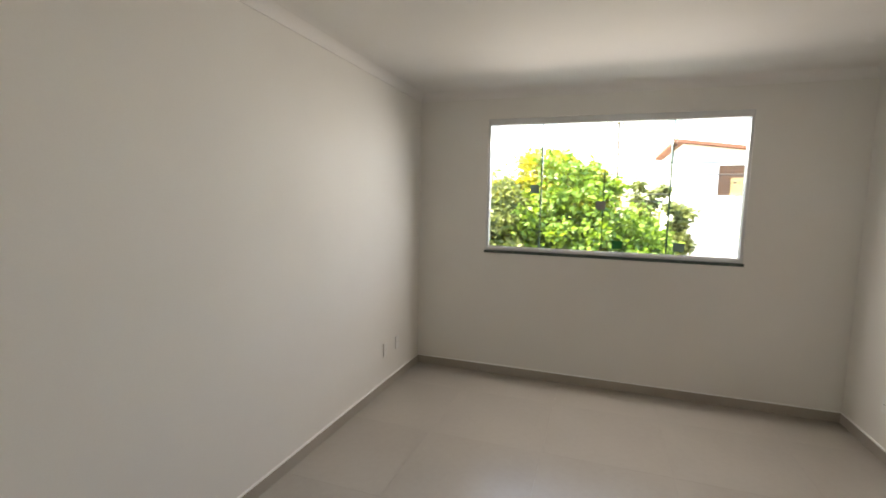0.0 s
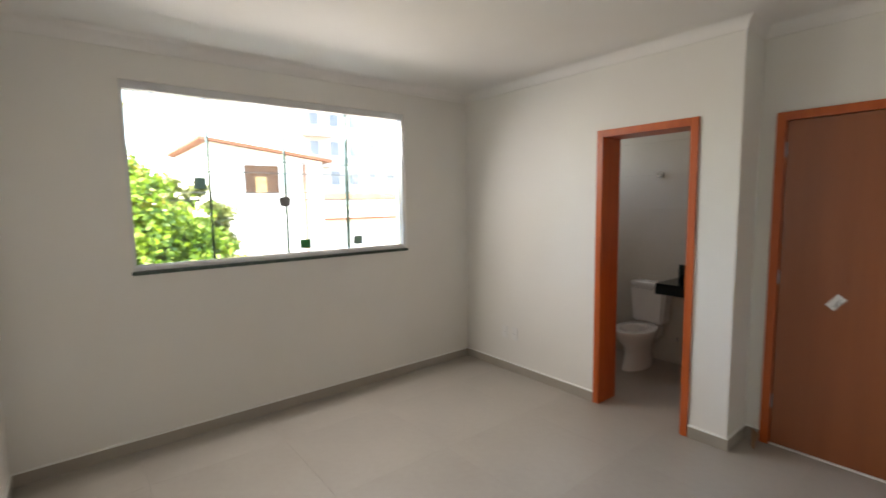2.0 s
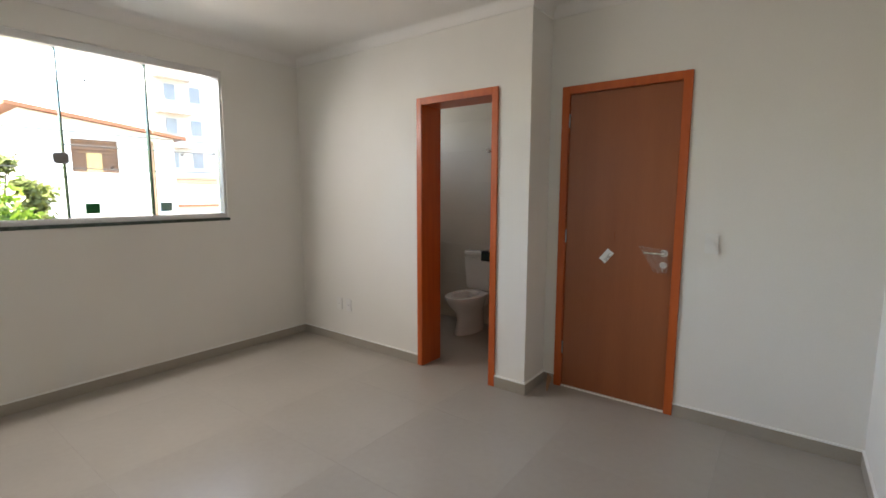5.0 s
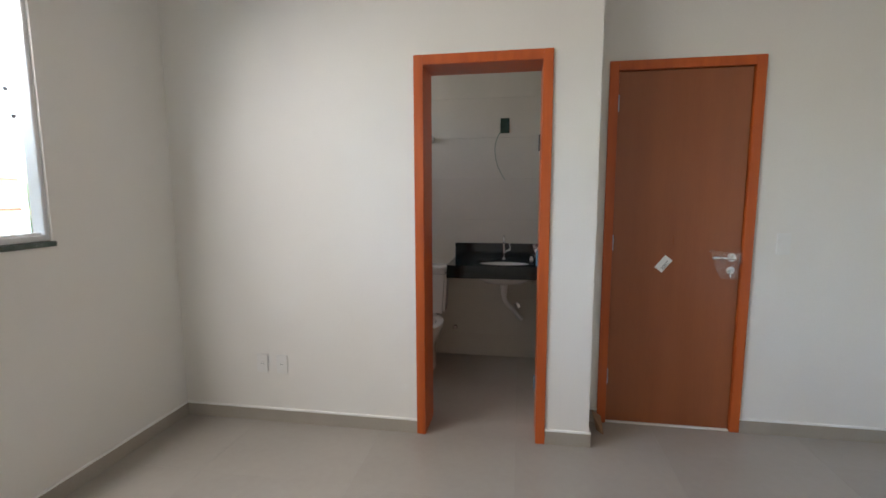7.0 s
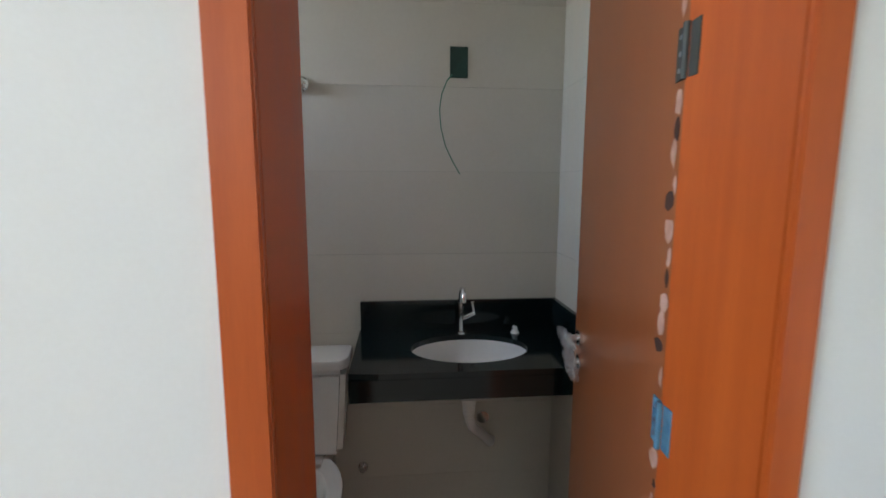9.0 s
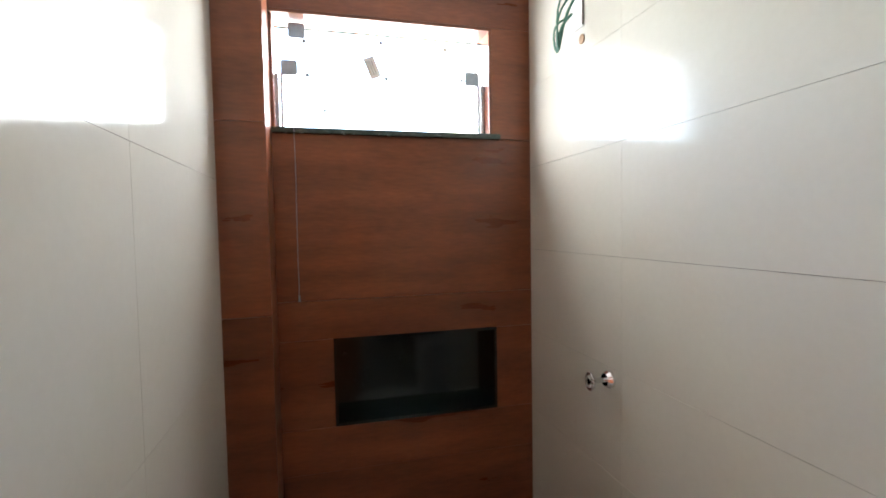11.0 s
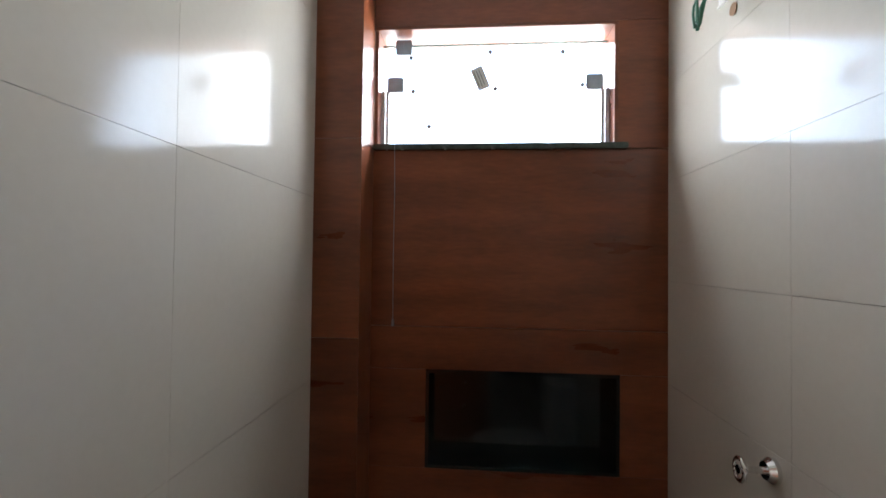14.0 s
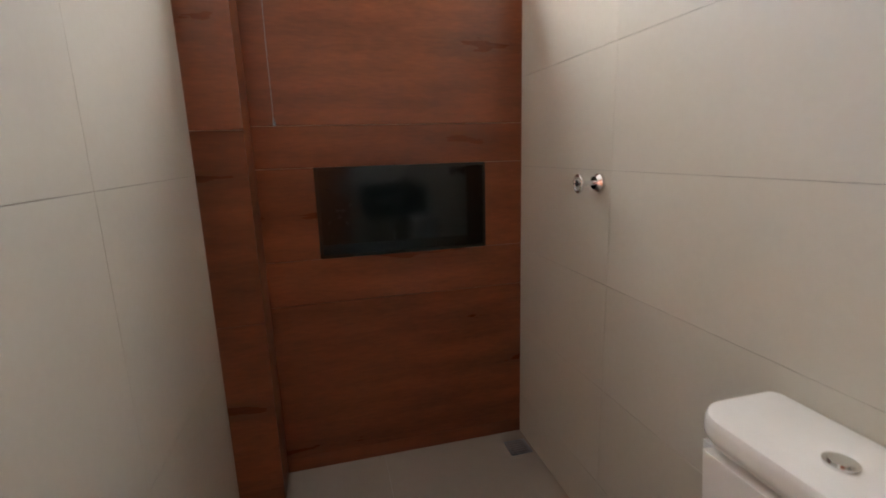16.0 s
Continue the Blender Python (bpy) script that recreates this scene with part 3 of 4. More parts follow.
    rod(bm, (BX1 - 0.012, 0.415, 0.455), (BX1 - 0.001, 0.415, 0.455), 0.028, n=24)
    part("pipe_flange", bm, CHROME, top, "chrome flange of the wall outlet", True)
    bm = bmesh.new()
    tube(bm, [(1.27, 0.33, 0.735), (1.275, 0.31, 0.70), (1.29, 0.29, 0.68), (1.315, 0.27, 0.70), (BX1 - 0.001, 0.26, 0.71)], 0.006)
    part("supply_hose", bm, CHROME, top, "thin steel supply hose", True)
    # tap
    tap = tagged(new("basin_tap"), "chrome lever basin tap on the granite top", "tap")
    tap.location = (1.30, 0.525, z1)
    bm = bmesh.new()
    rod(bm, (0, 0, 0.0005), (0, 0, 0.008), 0.026, n=24)
    rod(bm, (0, 0, 0.008), (0, 0, 0.13), 0.0125)
    tube(bm, [(0, 0, 0.125), (-0.004, 0, 0.165), (-0.025, 0, 0.192), (-0.055, 0, 0.196), (-0.08, 0, 0.178), (-0.088, 0, 0.15)], 0.011, 14)
    part("spout", bm, CHROME, tap, "chrome swan spout", True)
    bm = bmesh.new()
    rod(bm, (0, -0.005, 0.06), (-0.01, -0.055, 0.085), 0.010)
    rod(bm, (-0.01, -0.055, 0.082), (-0.02, -0.045, 0.135), 0.006, 0.008)
    part("lever", bm, CHROME, tap, "chrome lever", True)
    bm = bmesh.new()
    rod(bm, (1.28, 0.30, z1 + 0.0005), (1.28, 0.30, z1 + 0.014), 0.018, 0.012)
    rod(bm, (1.262, 0.30, z1 + 0.02), (1.298, 0.30, z1 + 0.02), 0.007)
    rod(bm, (1.28, 0.30, z1 + 0.01), (1.28, 0.30, z1 + 0.028), 0.009)
    thing("tap_fitting", "small clear plastic-wrapped fitting lying on the granite", "fitting", bm, PLASTIC, smooth=True)


washstand()


def rounded_slab(x0, x1, y0, y1, z0, z1, radius):
    """A slab with large round corners towards -x, its upper and lower rims softened."""
    outline = []
    for cx, cy, a0, rr in ((x0 + radius, y0 + radius, 180, radius), (x1 - 0.02, y0 + 0.02, 270, 0.02), (x1 - 0.02, y1 - 0.02, 0, 0.02), (x0 + radius, y1 - radius, 90, radius)):
        outline += [(cx + rr * math.cos(radians(a0 + 90 * k / 8)), cy + rr * math.sin(radians(a0 + 90 * k / 8))) for k in range(9)]
    mx, my = (x0 + x1) / 2, (y0 + y1) / 2
    bm = bmesh.new()
    rows = []
    for f, z in ((0.965, z0), (0.995, z0 + 0.005), (1.0, z0 + 0.012), (1.0, z1 - 0.014), (0.99, z1 - 0.006), (0.965, z1 - 0.001), (0.93, z1)):
        rows.append([bm.verts.new((mx + (x - mx) * f, my + (y - my) * (1 - (1 - f) * 0.55), z)) for x, y in outline])
    n = len(outline)
    for a, b in zip(rows, rows[1:]):
        for k in range(n):
            bm.faces.new((a[k], a[(k + 1) % n], b[(k + 1) % n], b[k]))
    bm.faces.new(rows[0])
    bm.faces.new(rows[-1])
    return bm


def toilet():
    cy = 1.165
    ob = tagged(new("toilet"), "white ceramic close-coupled toilet with the seat off", "toilet")
    ob.location = (1.0, cy, 0)
    bm = bmesh.new()
    rings = [(0.04, 0.0, 0.001, 0.235, 0.105), (0.04, 0.0, 0.03, 0.232, 0.102), (0.055, 0.0, 0.14, 0.205, 0.095), (0.04, 0, 0.22, 0.205, 0.11), (-0.005, 0, 0.30, 0.25, 0.155), (-0.02, 0, 0.36, 0.268, 0.178), (-0.02, 0, 0.385, 0.272, 0.182), (-0.02, 0, 0.395, 0.268, 0.178),
             (-0.03, 0, 0.395, 0.19, 0.125), (-0.03, 0, 0.38, 0.178, 0.115), (-0.02, 0, 0.30, 0.15, 0.095), (0.0, 0, 0.22, 0.09, 0.06)]
    lathe(bm, rings, 40)
    part("bowl", bm, CERAMIC, ob, "white ceramic bowl", True)
    bm = bmesh.new()
    box(bm, 0.13, 0.35, -0.11, 0.11, 0.24, 0.40)
    rounded(bm, 0.03, 4)
    part("shelf", bm, CERAMIC, ob, "", True)
    bm = bmesh.new()
    vs = box(bm, 0.180, 0.366, -0.178, 0.178, 0.402, 0.765)
    for v in vs:
        if v.co.z < 0.5:
            v.co.y *= 0.86
            v.co.x += 0.012 if v.co.x < 0.2 else 0
    rounded(bm, 0.022, 4)
    part("tank", bm, CERAMIC, ob, "white ceramic cistern", True)
    bm = rounded_slab(0.178, 0.368, -0.190, 0.190, 0.7655, 0.806, 0.062)
    lid = part("tank_lid", bm, CERAMIC, ob, "white ceramic cistern lid", True)
    bm = bmesh.new()
    rod(bm, (0.262, 0, 0.8065), (0.262, 0, 0.811), 0.022, n=28)
    rod(bm, (0.262, 0, 0.811), (0.262, 0, 0.814), 0.016, n=28)
    part("flush_button", bm, CHROME, lid, "round chrome flush button", True)
    for s in (-1, 1):
        bm = bmesh.new()
        rod(bm, (0.14, 0.07 * s, 0.396), (0.14, 0.07 * s, 0.402), 0.010)
        part("seat_hole_cap", bm, CHROME, ob, "", True)


toilet()


def wall_flange(name, label, x, y, z, r, length):
    bm = bmesh.new()
    rod(bm, (x - 0.012, y, z), (x - 0.0005, y, z), r, n=28)
    rod(bm, (x - 0.02, y, z), (x - 0.012, y, z), r * 0.75, r, n=28)
    rod(bm, (x - length, y, z), (x - 0.02, y, z), r * 0.55, n=20)
    return thing(name, label, "pipe fitting", bm, CHROME, smooth=True)


wall_flange("capped_outlet", "round chrome capped pipe outlet on the white tiles", BX1, 1.15, 1.862, 0.030, 0.060)
wall_flange("supply_flange", "small chrome water outlet flange near the toilet", BX1, 0.944, 0.245, 0.022, 0.035)


def shower_valve():
    ob = tagged(new("shower_valve"), "chrome shower stop valve with an open ring handle", "valve")
    ob.location = (BX1, 1.944, 1.154)
    ob.scale = (0.8, 0.8, 0.8)
    bm = bmesh.new()
    rod(bm, (-0.012, 0, 0), (-0.0005, 0, 0), 0.034, n=28)
    rod(bm, (-0.026, 0, 0), (-0.012, 0, 0), 0.024, 0.034, n=28)
    part("flange", bm, CHROME, ob, "chrome dome flange", True)
    bm = bmesh.new()
    rod(bm, (-0.085, 0, 0), (-0.026, 0, 0), 0.009)
    part("spindle", bm, CHROME, ob, "", True)
    bm = bmesh.new()
    pts = [(-0.088, 0.024 * math.cos(a * math.pi / 8), 0.030 * math.sin(a * math.pi / 8)) for a in range(17)]
    tube(bm, pts, 0.0065)
    rod(bm, (-0.094, 0, 0), (-0.082, 0, 0), 0.012)
    rod(bm, (-0.088, -0.022, 0), (-0.088, 0.022, 0), 0.005)
    part("handle", bm, CHROME, ob, "chrome ring handle", True)


shower_valve()


def sink_outlet():
    y, z = 0.532, 1.960
    ob = tagged(new("junction_box"), "open dark green electrical box recessed in the tiles", "electrical box")
    ob.location = (BX1, y, z)
    part("rim", boxes((-0.003, -0.0005, -0.036, 0.036, -0.060, -0.053), (-0.003, -0.0005, -0.036, 0.036, 0.053, 0.060), (-0.003, -0.0005, -0.036, -0.030, -0.053, 0.053), (-0.003, -0.0005, 0.030, 0.036, -0.053, 0.053)), DARKHOLE, ob, "green plastic rim")
    part("well", boxes((-0.0012, -0.0004, -0.030, 0.030, -0.053, 0.053)), DARKHOLE, ob, "dark green box interior")
    bm = bmesh.new()
    tube(bm, [(-0.004, 0.028, -0.048), (-0.02, 0.050, -0.075), (-0.03, 0.072, -0.13), (-0.03, 0.080, -0.19), (-0.028, 0.074, -0.26), (-0.022, 0.055, -0.33), (-0.018, 0.025, -0.39), (-0.015, -0.005, -0.44)], 0.0024, 8)
    part("wire", bm, WIRE, ob, "thin green hanging wire", True)


sink_outlet()


def shower_outlet():
    y, z = 2.128, 2.325
    ob = tagged(new("shower_junction_box"), "white electrical box with loose dark green wires", "electrical box")
    ob.location = (BX1, y, z)
    part("well", boxes((-0.0016, -0.0004, -0.042, 0.042, -0.055, 0.055)), PLASTIC, ob, "white box interior")
    # dark strip whose colour stands for the shade inside the box's side
    part("rim", boxes((-0.005, -0.0017, -0.042, -0.037, -0.050, 0.030)), CHIPSHADOW, ob, "dark strip coloured as the shadow in the box's side")
    part("lip", boxes((-0.006, -0.0017, -0.042, 0.042, -0.055, -0.050), bevel=0.001), PLASTIC, ob, "white lower lip of the box")
    tip = Vector((-0.085, -0.020, -0.135))
    for k, (sy, sz, bulge, r) in enumerate(((-0.075, 0.125, 0.030, 0.0034), (-0.078, 0.075, 0.012, 0.0046), (-0.070, 0.066, 0.024, 0.0034), (0.020, 0.010, 0.010, 0.0046), (0.024, 0.004, 0.020, 0.0034))):
        root = Vector((-0.008, sy, sz))
        end = tip + Vector((0.004 * (k % 2), 0.006 * k - 0.012, 0.008 * (k % 3)))
        pts = []
        for i in range(9):
            f = i / 8
            p = root.lerp(end, f)
            pts.append(p + Vector((-bulge, bulge * 0.9, bulge * 1.1)) * math.sin(math.pi * f))
        bm = bmesh.new()
        tube(bm, pts, r, 8)
        part("wire", bm, WIRE, ob, "loose green wire end", True)


shower_outlet()
bm = bmesh.new()
rod(bm, (BX1 - 0.003, 2.098, 2.232), (BX1 - 0.0005, 2.098, 2.232), 0.016, n=20)
thing("pipe_plug", "small round brown plug in the tiled wall", "plug", bm, CARD, smooth=True)

bm = boxes((1.262, 1.358, 2.335, 2.43, 0.0005, 0.004), bevel=0.001)
drain = thing("floor_drain", "square steel floor drain in the shower corner", "drain", bm, BRUSHED)
for k in range(6):
    part("slot", boxes((1.275, 1.345, 2.346 + 0.014 * k, 2.351 + 0.014 * k, 0.0042, 0.0046)), INK, drain)

# niche lining
niche = structure("niche", "shower niche lined in dark green-black granite", boxes((NX0, NX1, BY1 + 0.105, BY1 + 0.1245, NZ0, NZ1)), GRANITE, "niche")
for nm, d in (("shelf", (NX0, NX1, BY1 - 0.001, BY1 + 0.1045, NZ0, NZ0 + 0.012)), ("lintel", (NX0, NX1, BY1 - 0.001, BY1 + 0.1045, NZ1 - 0.012, NZ1)),
              ("cheek", (NX0, NX0 + 0.012, BY1 - 0.001, BY1 + 0.1045, NZ0 + 0.0125, NZ1 - 0.0125)), ("cheek", (NX1 - 0.012, NX1, BY1 - 0.001, BY1 + 0.1045, NZ0 + 0.0125, NZ1 - 0.0125))):
    part(nm, boxes(d, bevel=0.001), GRANITE, niche, "polished dark granite slab")


# ---- bathroom window ----
def bath_window():
    ob = tagged(new("window_2"), "small frameless pivoting glass bathroom window with steel clamps", "window", kind="structure")
    for nm, d in (("reveal", (QX0 + 0.0005, QX1, BY1 + 0.0005, BY1 + 0.15, QZ1 - 0.012, QZ1)), ("reveal", (QX1 - 0.012, QX1, BY1 + 0.0005, BY1 + 0.15, QZ0, QZ1 - 0.0125)), ("reveal", (QX0 + 0.0005, QX0 + 0.012, BY1 + 0.0105, BY1 + 0.15, QZ0, QZ1 - 0.0125))):
        part(nm, boxes(d), WOODTILE, ob, "wood-look tile reveal")
    part("window_sill", boxes((QX0 + 0.001, QX1 + 0.03, BY1 - 0.018, BY1 + 0.17, QZ0 - 0.02, QZ0), bevel=0.003), GREENSILL, ob, "dark granite sill")
    xa, xb, yy = QX0 + 0.045, QX1 - 0.045, BY1 + 0.07
    part("frame_side", boxes((QX0 + 0.013, QX0 + 0.026, yy - 0.012, yy + 0.02, QZ0 + 0.001, 2.21), bevel=0.002), ALU, ob, "aluminium profile")
    part("frame_side", boxes((QX1 - 0.026, QX1 - 0.013, yy - 0.012, yy + 0.02, QZ0 + 0.001, 2.21), bevel=0.002), ALU, ob, "aluminium profile")
    part("frame_side", boxes((QX0 + 0.030, QX0 + 0.041, yy - 0.010, yy + 0.016, QZ0 + 0.001, 2.21), bevel=0.002), ALU, ob)
    part("frame_side", boxes((QX1 - 0.041, QX1 - 0.030, yy - 0.010, yy + 0.016, QZ0 + 0.001, 2.21), bevel=0.002), ALU, ob)
    g = part("pane", boxes((xa, xb, yy, yy + 0.008, QZ0 + 0.008, 2.225)), FROST, ob, "clear glass pane")
    g.visible_shadow = False
    g = part("pane", boxes((QX0 + 0.015, QX1 - 0.015, yy, yy + 0.008, 2.229, QZ1 - 0.04)), FROST, ob, "clear upper glass pane")
    g.visible_shadow = False
    part("pane_edge", boxes((QX0 + 0.015, QX1 - 0.015, yy - 0.001, yy + 0.009, QZ1 - 0.040, QZ1 - 0.036)), EDGE, ob, "green glass edge")
    for x, z in ((xa + 0.02, 2.232), (xb - 0.02, 2.232), (xa + 0.05, QZ1 - 0.05)):
        part("clamp", boxes((x - 0.03, x + 0.03, yy - 0.016, yy + 0.024, z - 0.028, z + 0.028), bevel=0.004), BRUSHED, ob, "steel glass clamp")
    tilt = part("label", boxes((-0.022, 0.022, -0.001, 0.0, -0.042, 0.042)), PAPER, ob, "tilted paper label on the glass")
    tilt.matrix_basis = pose(0.735, yy - 0.001, 2.255, 0, -22, 0)
    for k in range(3):
        part("print_line", boxes((-0.015 + 0.01 * k, -0.012 + 0.01 * k, -0.0016, -0.0012, -0.03, 0.03)), INK, tilt)
    for x, z in ((0.48, 2.335), (0.77, 2.35), (1.03, 2.345), (0.49, 2.21), (0.79, 2.215), (1.10, 2.225), (0.55, 2.08)):
        d = part("protection_pad", boxes((-0.007, 0.007, -0.004, 0, -0.007, 0.007)), INK, ob, "small dark pad")
        d.matrix_basis = pose(x, yy - 0.0005, z, 0, 40, 0)
    bm = bmesh.new()
    tube(bm, [(0.440, BY1 - 0.022, QZ0 - 0.001), (0.441, BY1 - 0.014, 1.85), (0.439, BY1 - 0.010, 1.6), (0.440, BY1 - 0.009, 1.385)], 0.0010, 6)
    rod(bm, (0.440, BY1 - 0.009, 1.36), (0.440, BY1 - 0.009, 1.385), 0.005, 0.003)
    part("pull_cord", bm, BRUSHED, ob, "thin hanging pull cord", True)


bath_window()
# ---- outside ----
FACADE = surface("white_facade", (0.66, 0.62, 0.56), (0.76, 0.73, 0.68), 0.8, 0.6, 20, 0.15)
ROOFEDGE = surface("terracotta", (0.14, 0.045, 0.02), (0.22, 0.08, 0.04), 0.8, 3, 30, 0.2)
SHUTTER = surface("brown_shutter", (0.12, 0.055, 0.026), (0.19, 0.09, 0.045), 0.6, 4, 40, 0.1)
GREYFAC = surface("pale_grey_facade", (0.34, 0.33, 0.32), (0.42, 0.41, 0.40), 0.8, 0.4, 20, 0.1)
DARKWIN = surface("far_window_glass", (0.10, 0.11, 0.13), (0.17, 0.18, 0.21), 0.15, 2, 20, 0.0)
EARTH = surface("dry_ground", (0.14, 0.11, 0.07), (0.24, 0.19, 0.13), 0.9, 0.3, 8, 0.3)
BARK = surface("bark", (0.08, 0.05, 0.03), (0.17, 0.12, 0.08), 0.9, 6, 40, 0.4)
STRIPE = surface("salmon_paint", (0.26, 0.14, 0.085), (0.34, 0.20, 0.13), 0.8, 1, 20, 0.1)
CLOTH = surface("pale_yellow_cloth", (0.42, 0.27, 0.10), (0.52, 0.35, 0.15), 0.8, 5, 60, 0.1)
CABLE = surface("black_cable", (0.02, 0.02, 0.02), (0.04, 0.04, 0.04), 0.6, 5, 60, 0.0)


def leaf_material(name, dark, light):
    mat, nt, b = shader(name)
    geo = nt.nodes.new("ShaderNodeNewGeometry")
    ramp = nt.nodes.new("ShaderNodeValToRGB")
    ramp.color_ramp.elements[0].color, ramp.color_ramp.elements[1].color = (*dark, 1), (*light, 1)
    nt.links.new(geo.outputs["Random Per Island"], ramp.inputs[0])
    nt.links.new(ramp.outputs[0], b.inputs["Base Color"])
    b.inputs["Roughness"].default_value = 0.55
    tl = nt.nodes.new("ShaderNodeBsdfTranslucent")
    nt.links.new(ramp.outputs[0], tl.inputs[0])
    mx = nt.nodes.new("ShaderNodeMixShader")
    mx.inputs[0].default_value = 0.45
    nt.links.new(b.outputs[0], mx.inputs[1])
    nt.links.new(tl.outputs[0], mx.inputs[2])
    nt.links.new(mx.outputs[0], nt.nodes["Material Output"].inputs[0])
    return mat


LEAVES = leaf_material("green_leaves", (0.06, 0.13, 0.008), (0.20, 0.28, 0.016))
YELLOWLEAVES = leaf_material("yellow_green_leaves", (0.20, 0.20, 0.008), (0.40, 0.33, 0.018))
DARKLEAVES = leaf_material("dull_green_leaves", (0.09, 0.105, 0.025), (0.16, 0.18, 0.04))

GZ = -3.0
ground = thing("ground", "dry earth ground below the windows reaching the horizon", "ground", boxes((-600, 600, -600, 900, GZ - 0.5, GZ)), EARTH, kind="structure")


def tree(label, x, y, height, spread, clumps, seed, leaves, leaf=0.14, per=210):
    rnd = random.Random(seed)
    ob = tagged(new("tree"), label, "tree")
    ob.location = (x, y, GZ)
    bm = bmesh.new()
    rod(bm, (0, 0, 0), (0.1, 0.05, height * 0.45), 0.20, 0.13)
    centres = []
    for k in range(clumps):
        a, r = rnd.uniform(0, 2 * math.pi), spread * math.sqrt(rnd.random())
        h = height * (0.35 + 0.62 * rnd.random() * (1 - 0.55 * (r / spread) ** 2))
        centres.append(Vector((r * math.cos(a), r * math.sin(a) * 0.7, h)))
    for c in centres[:12]:
        rod(bm, (0.1, 0.05, height * 0.38), c * 0.95, 0.07, 0.02, 8)
    part("trunk", bm, BARK, ob, "", True)
    verts, faces = [], []
    for c in centres:
        rad = spread * rnd.uniform(0.16, 0.30)
        for _ in range(per):
            d = Vector((rnd.gauss(0, 1), rnd.gauss(0, 1), rnd.gauss(0, 0.8)))
            d = d.normalized() * rad * rnd.uniform(0.25, 1.05)
            p = c + d
            s = leaf * rnd.uniform(0.6, 1.3)
            u = Vector((rnd.gauss(0, 1), rnd.gauss(0, 1), rnd.gauss(0, 0.6) - 0.5)).normalized()
            w = u.cross(Vector((rnd.gauss(0, 1), rnd.gauss(0, 1), rnd.gauss(0, 1)))).normalized()
            n0 = len(verts)
            verts += [tuple(p - u * s * 0.1), tuple(p + u * s * 0.5 + w * s * 0.28), tuple(p + u * s), tuple(p + u * s * 0.5 - w * s * 0.28)]
            faces.append((n0, n0 + 1, n0 + 2, n0 + 3))
    me = bpy.data.meshes.new("crown")
    me.from_pydata(verts, [], faces)
    me.materials.append(leaves)
    cr = new("crown", me)
    cr.parent = ob
    return ob


tree("leafy mango tree with bright green foliage", -2.7, 11.5, 6.15, 2.3, 110, 11, LEAVES, 0.17)
# yellow leaf colour here stands in for sunlight on the tree tops
tree("leafy tree with upper foliage coloured yellow as if sunlit", -3.45, 12.4, 7.0, 2.0, 100, 12, YELLOWLEAVES, 0.17)
tree("leafy tree with dull green foliage", -5.6, 10.5, 6.0, 2.2, 80, 13, DARKLEAVES, 0.16)
tree("tree with thin dull foliage beside the house", -0.35, 15.5, 6.2, 1.35, 55, 14, DARKLEAVES, 0.17)
tree("low yellow-green shrub tree", -0.5, 9.6, 3.9, 0.9, 50, 15, YELLOWLEAVES, 0.16)
tree("distant dense green trees behind the street", -12.0, 24.0, 7.0, 5.5, 90, 16, LEAVES, 0.35)


def palm(x, y, height):
    rnd = random.Random(21)
    ob = tagged(new("palm_tree"), "tall thin palm with a yellowed crown", "palm tree")
    ob.location = (x, y, GZ)
    bm = bmesh.new()
    tube(bm, [(0, 0, 0), (0.1, 0, height * 0.5), (0.0, 0, height)], 0.075, 10)
    part("trunk", bm, BARK, ob, "", True)
    for k in range(14):
        a = 2 * math.pi * k / 14 + rnd.uniform(-0.2, 0.2)
        bm = bmesh.new()
        for i in range(10):
            f0, f1 = i / 10, (i + 1) / 10
            for s in (-1, 1):
                def pt(f, w):
                    r, z = 1.7 * f, height + 0.5 * math.sin(f * 2.4) - 0.9 * f * f
                    return (r * math.cos(a) - w * math.sin(a), r * math.sin(a) + w * math.cos(a), z - abs(w) * 0.8)
                bm.faces.new([bm.verts.new(p) for p in (pt(f0, 0), pt(f0 + 0.05, s * 0.28 * (1 - f0)), pt(f1, 0))])
        part("frond", bm, YELLOWLEAVES, ob)


palm(-1.2, 30.0, 10.0)


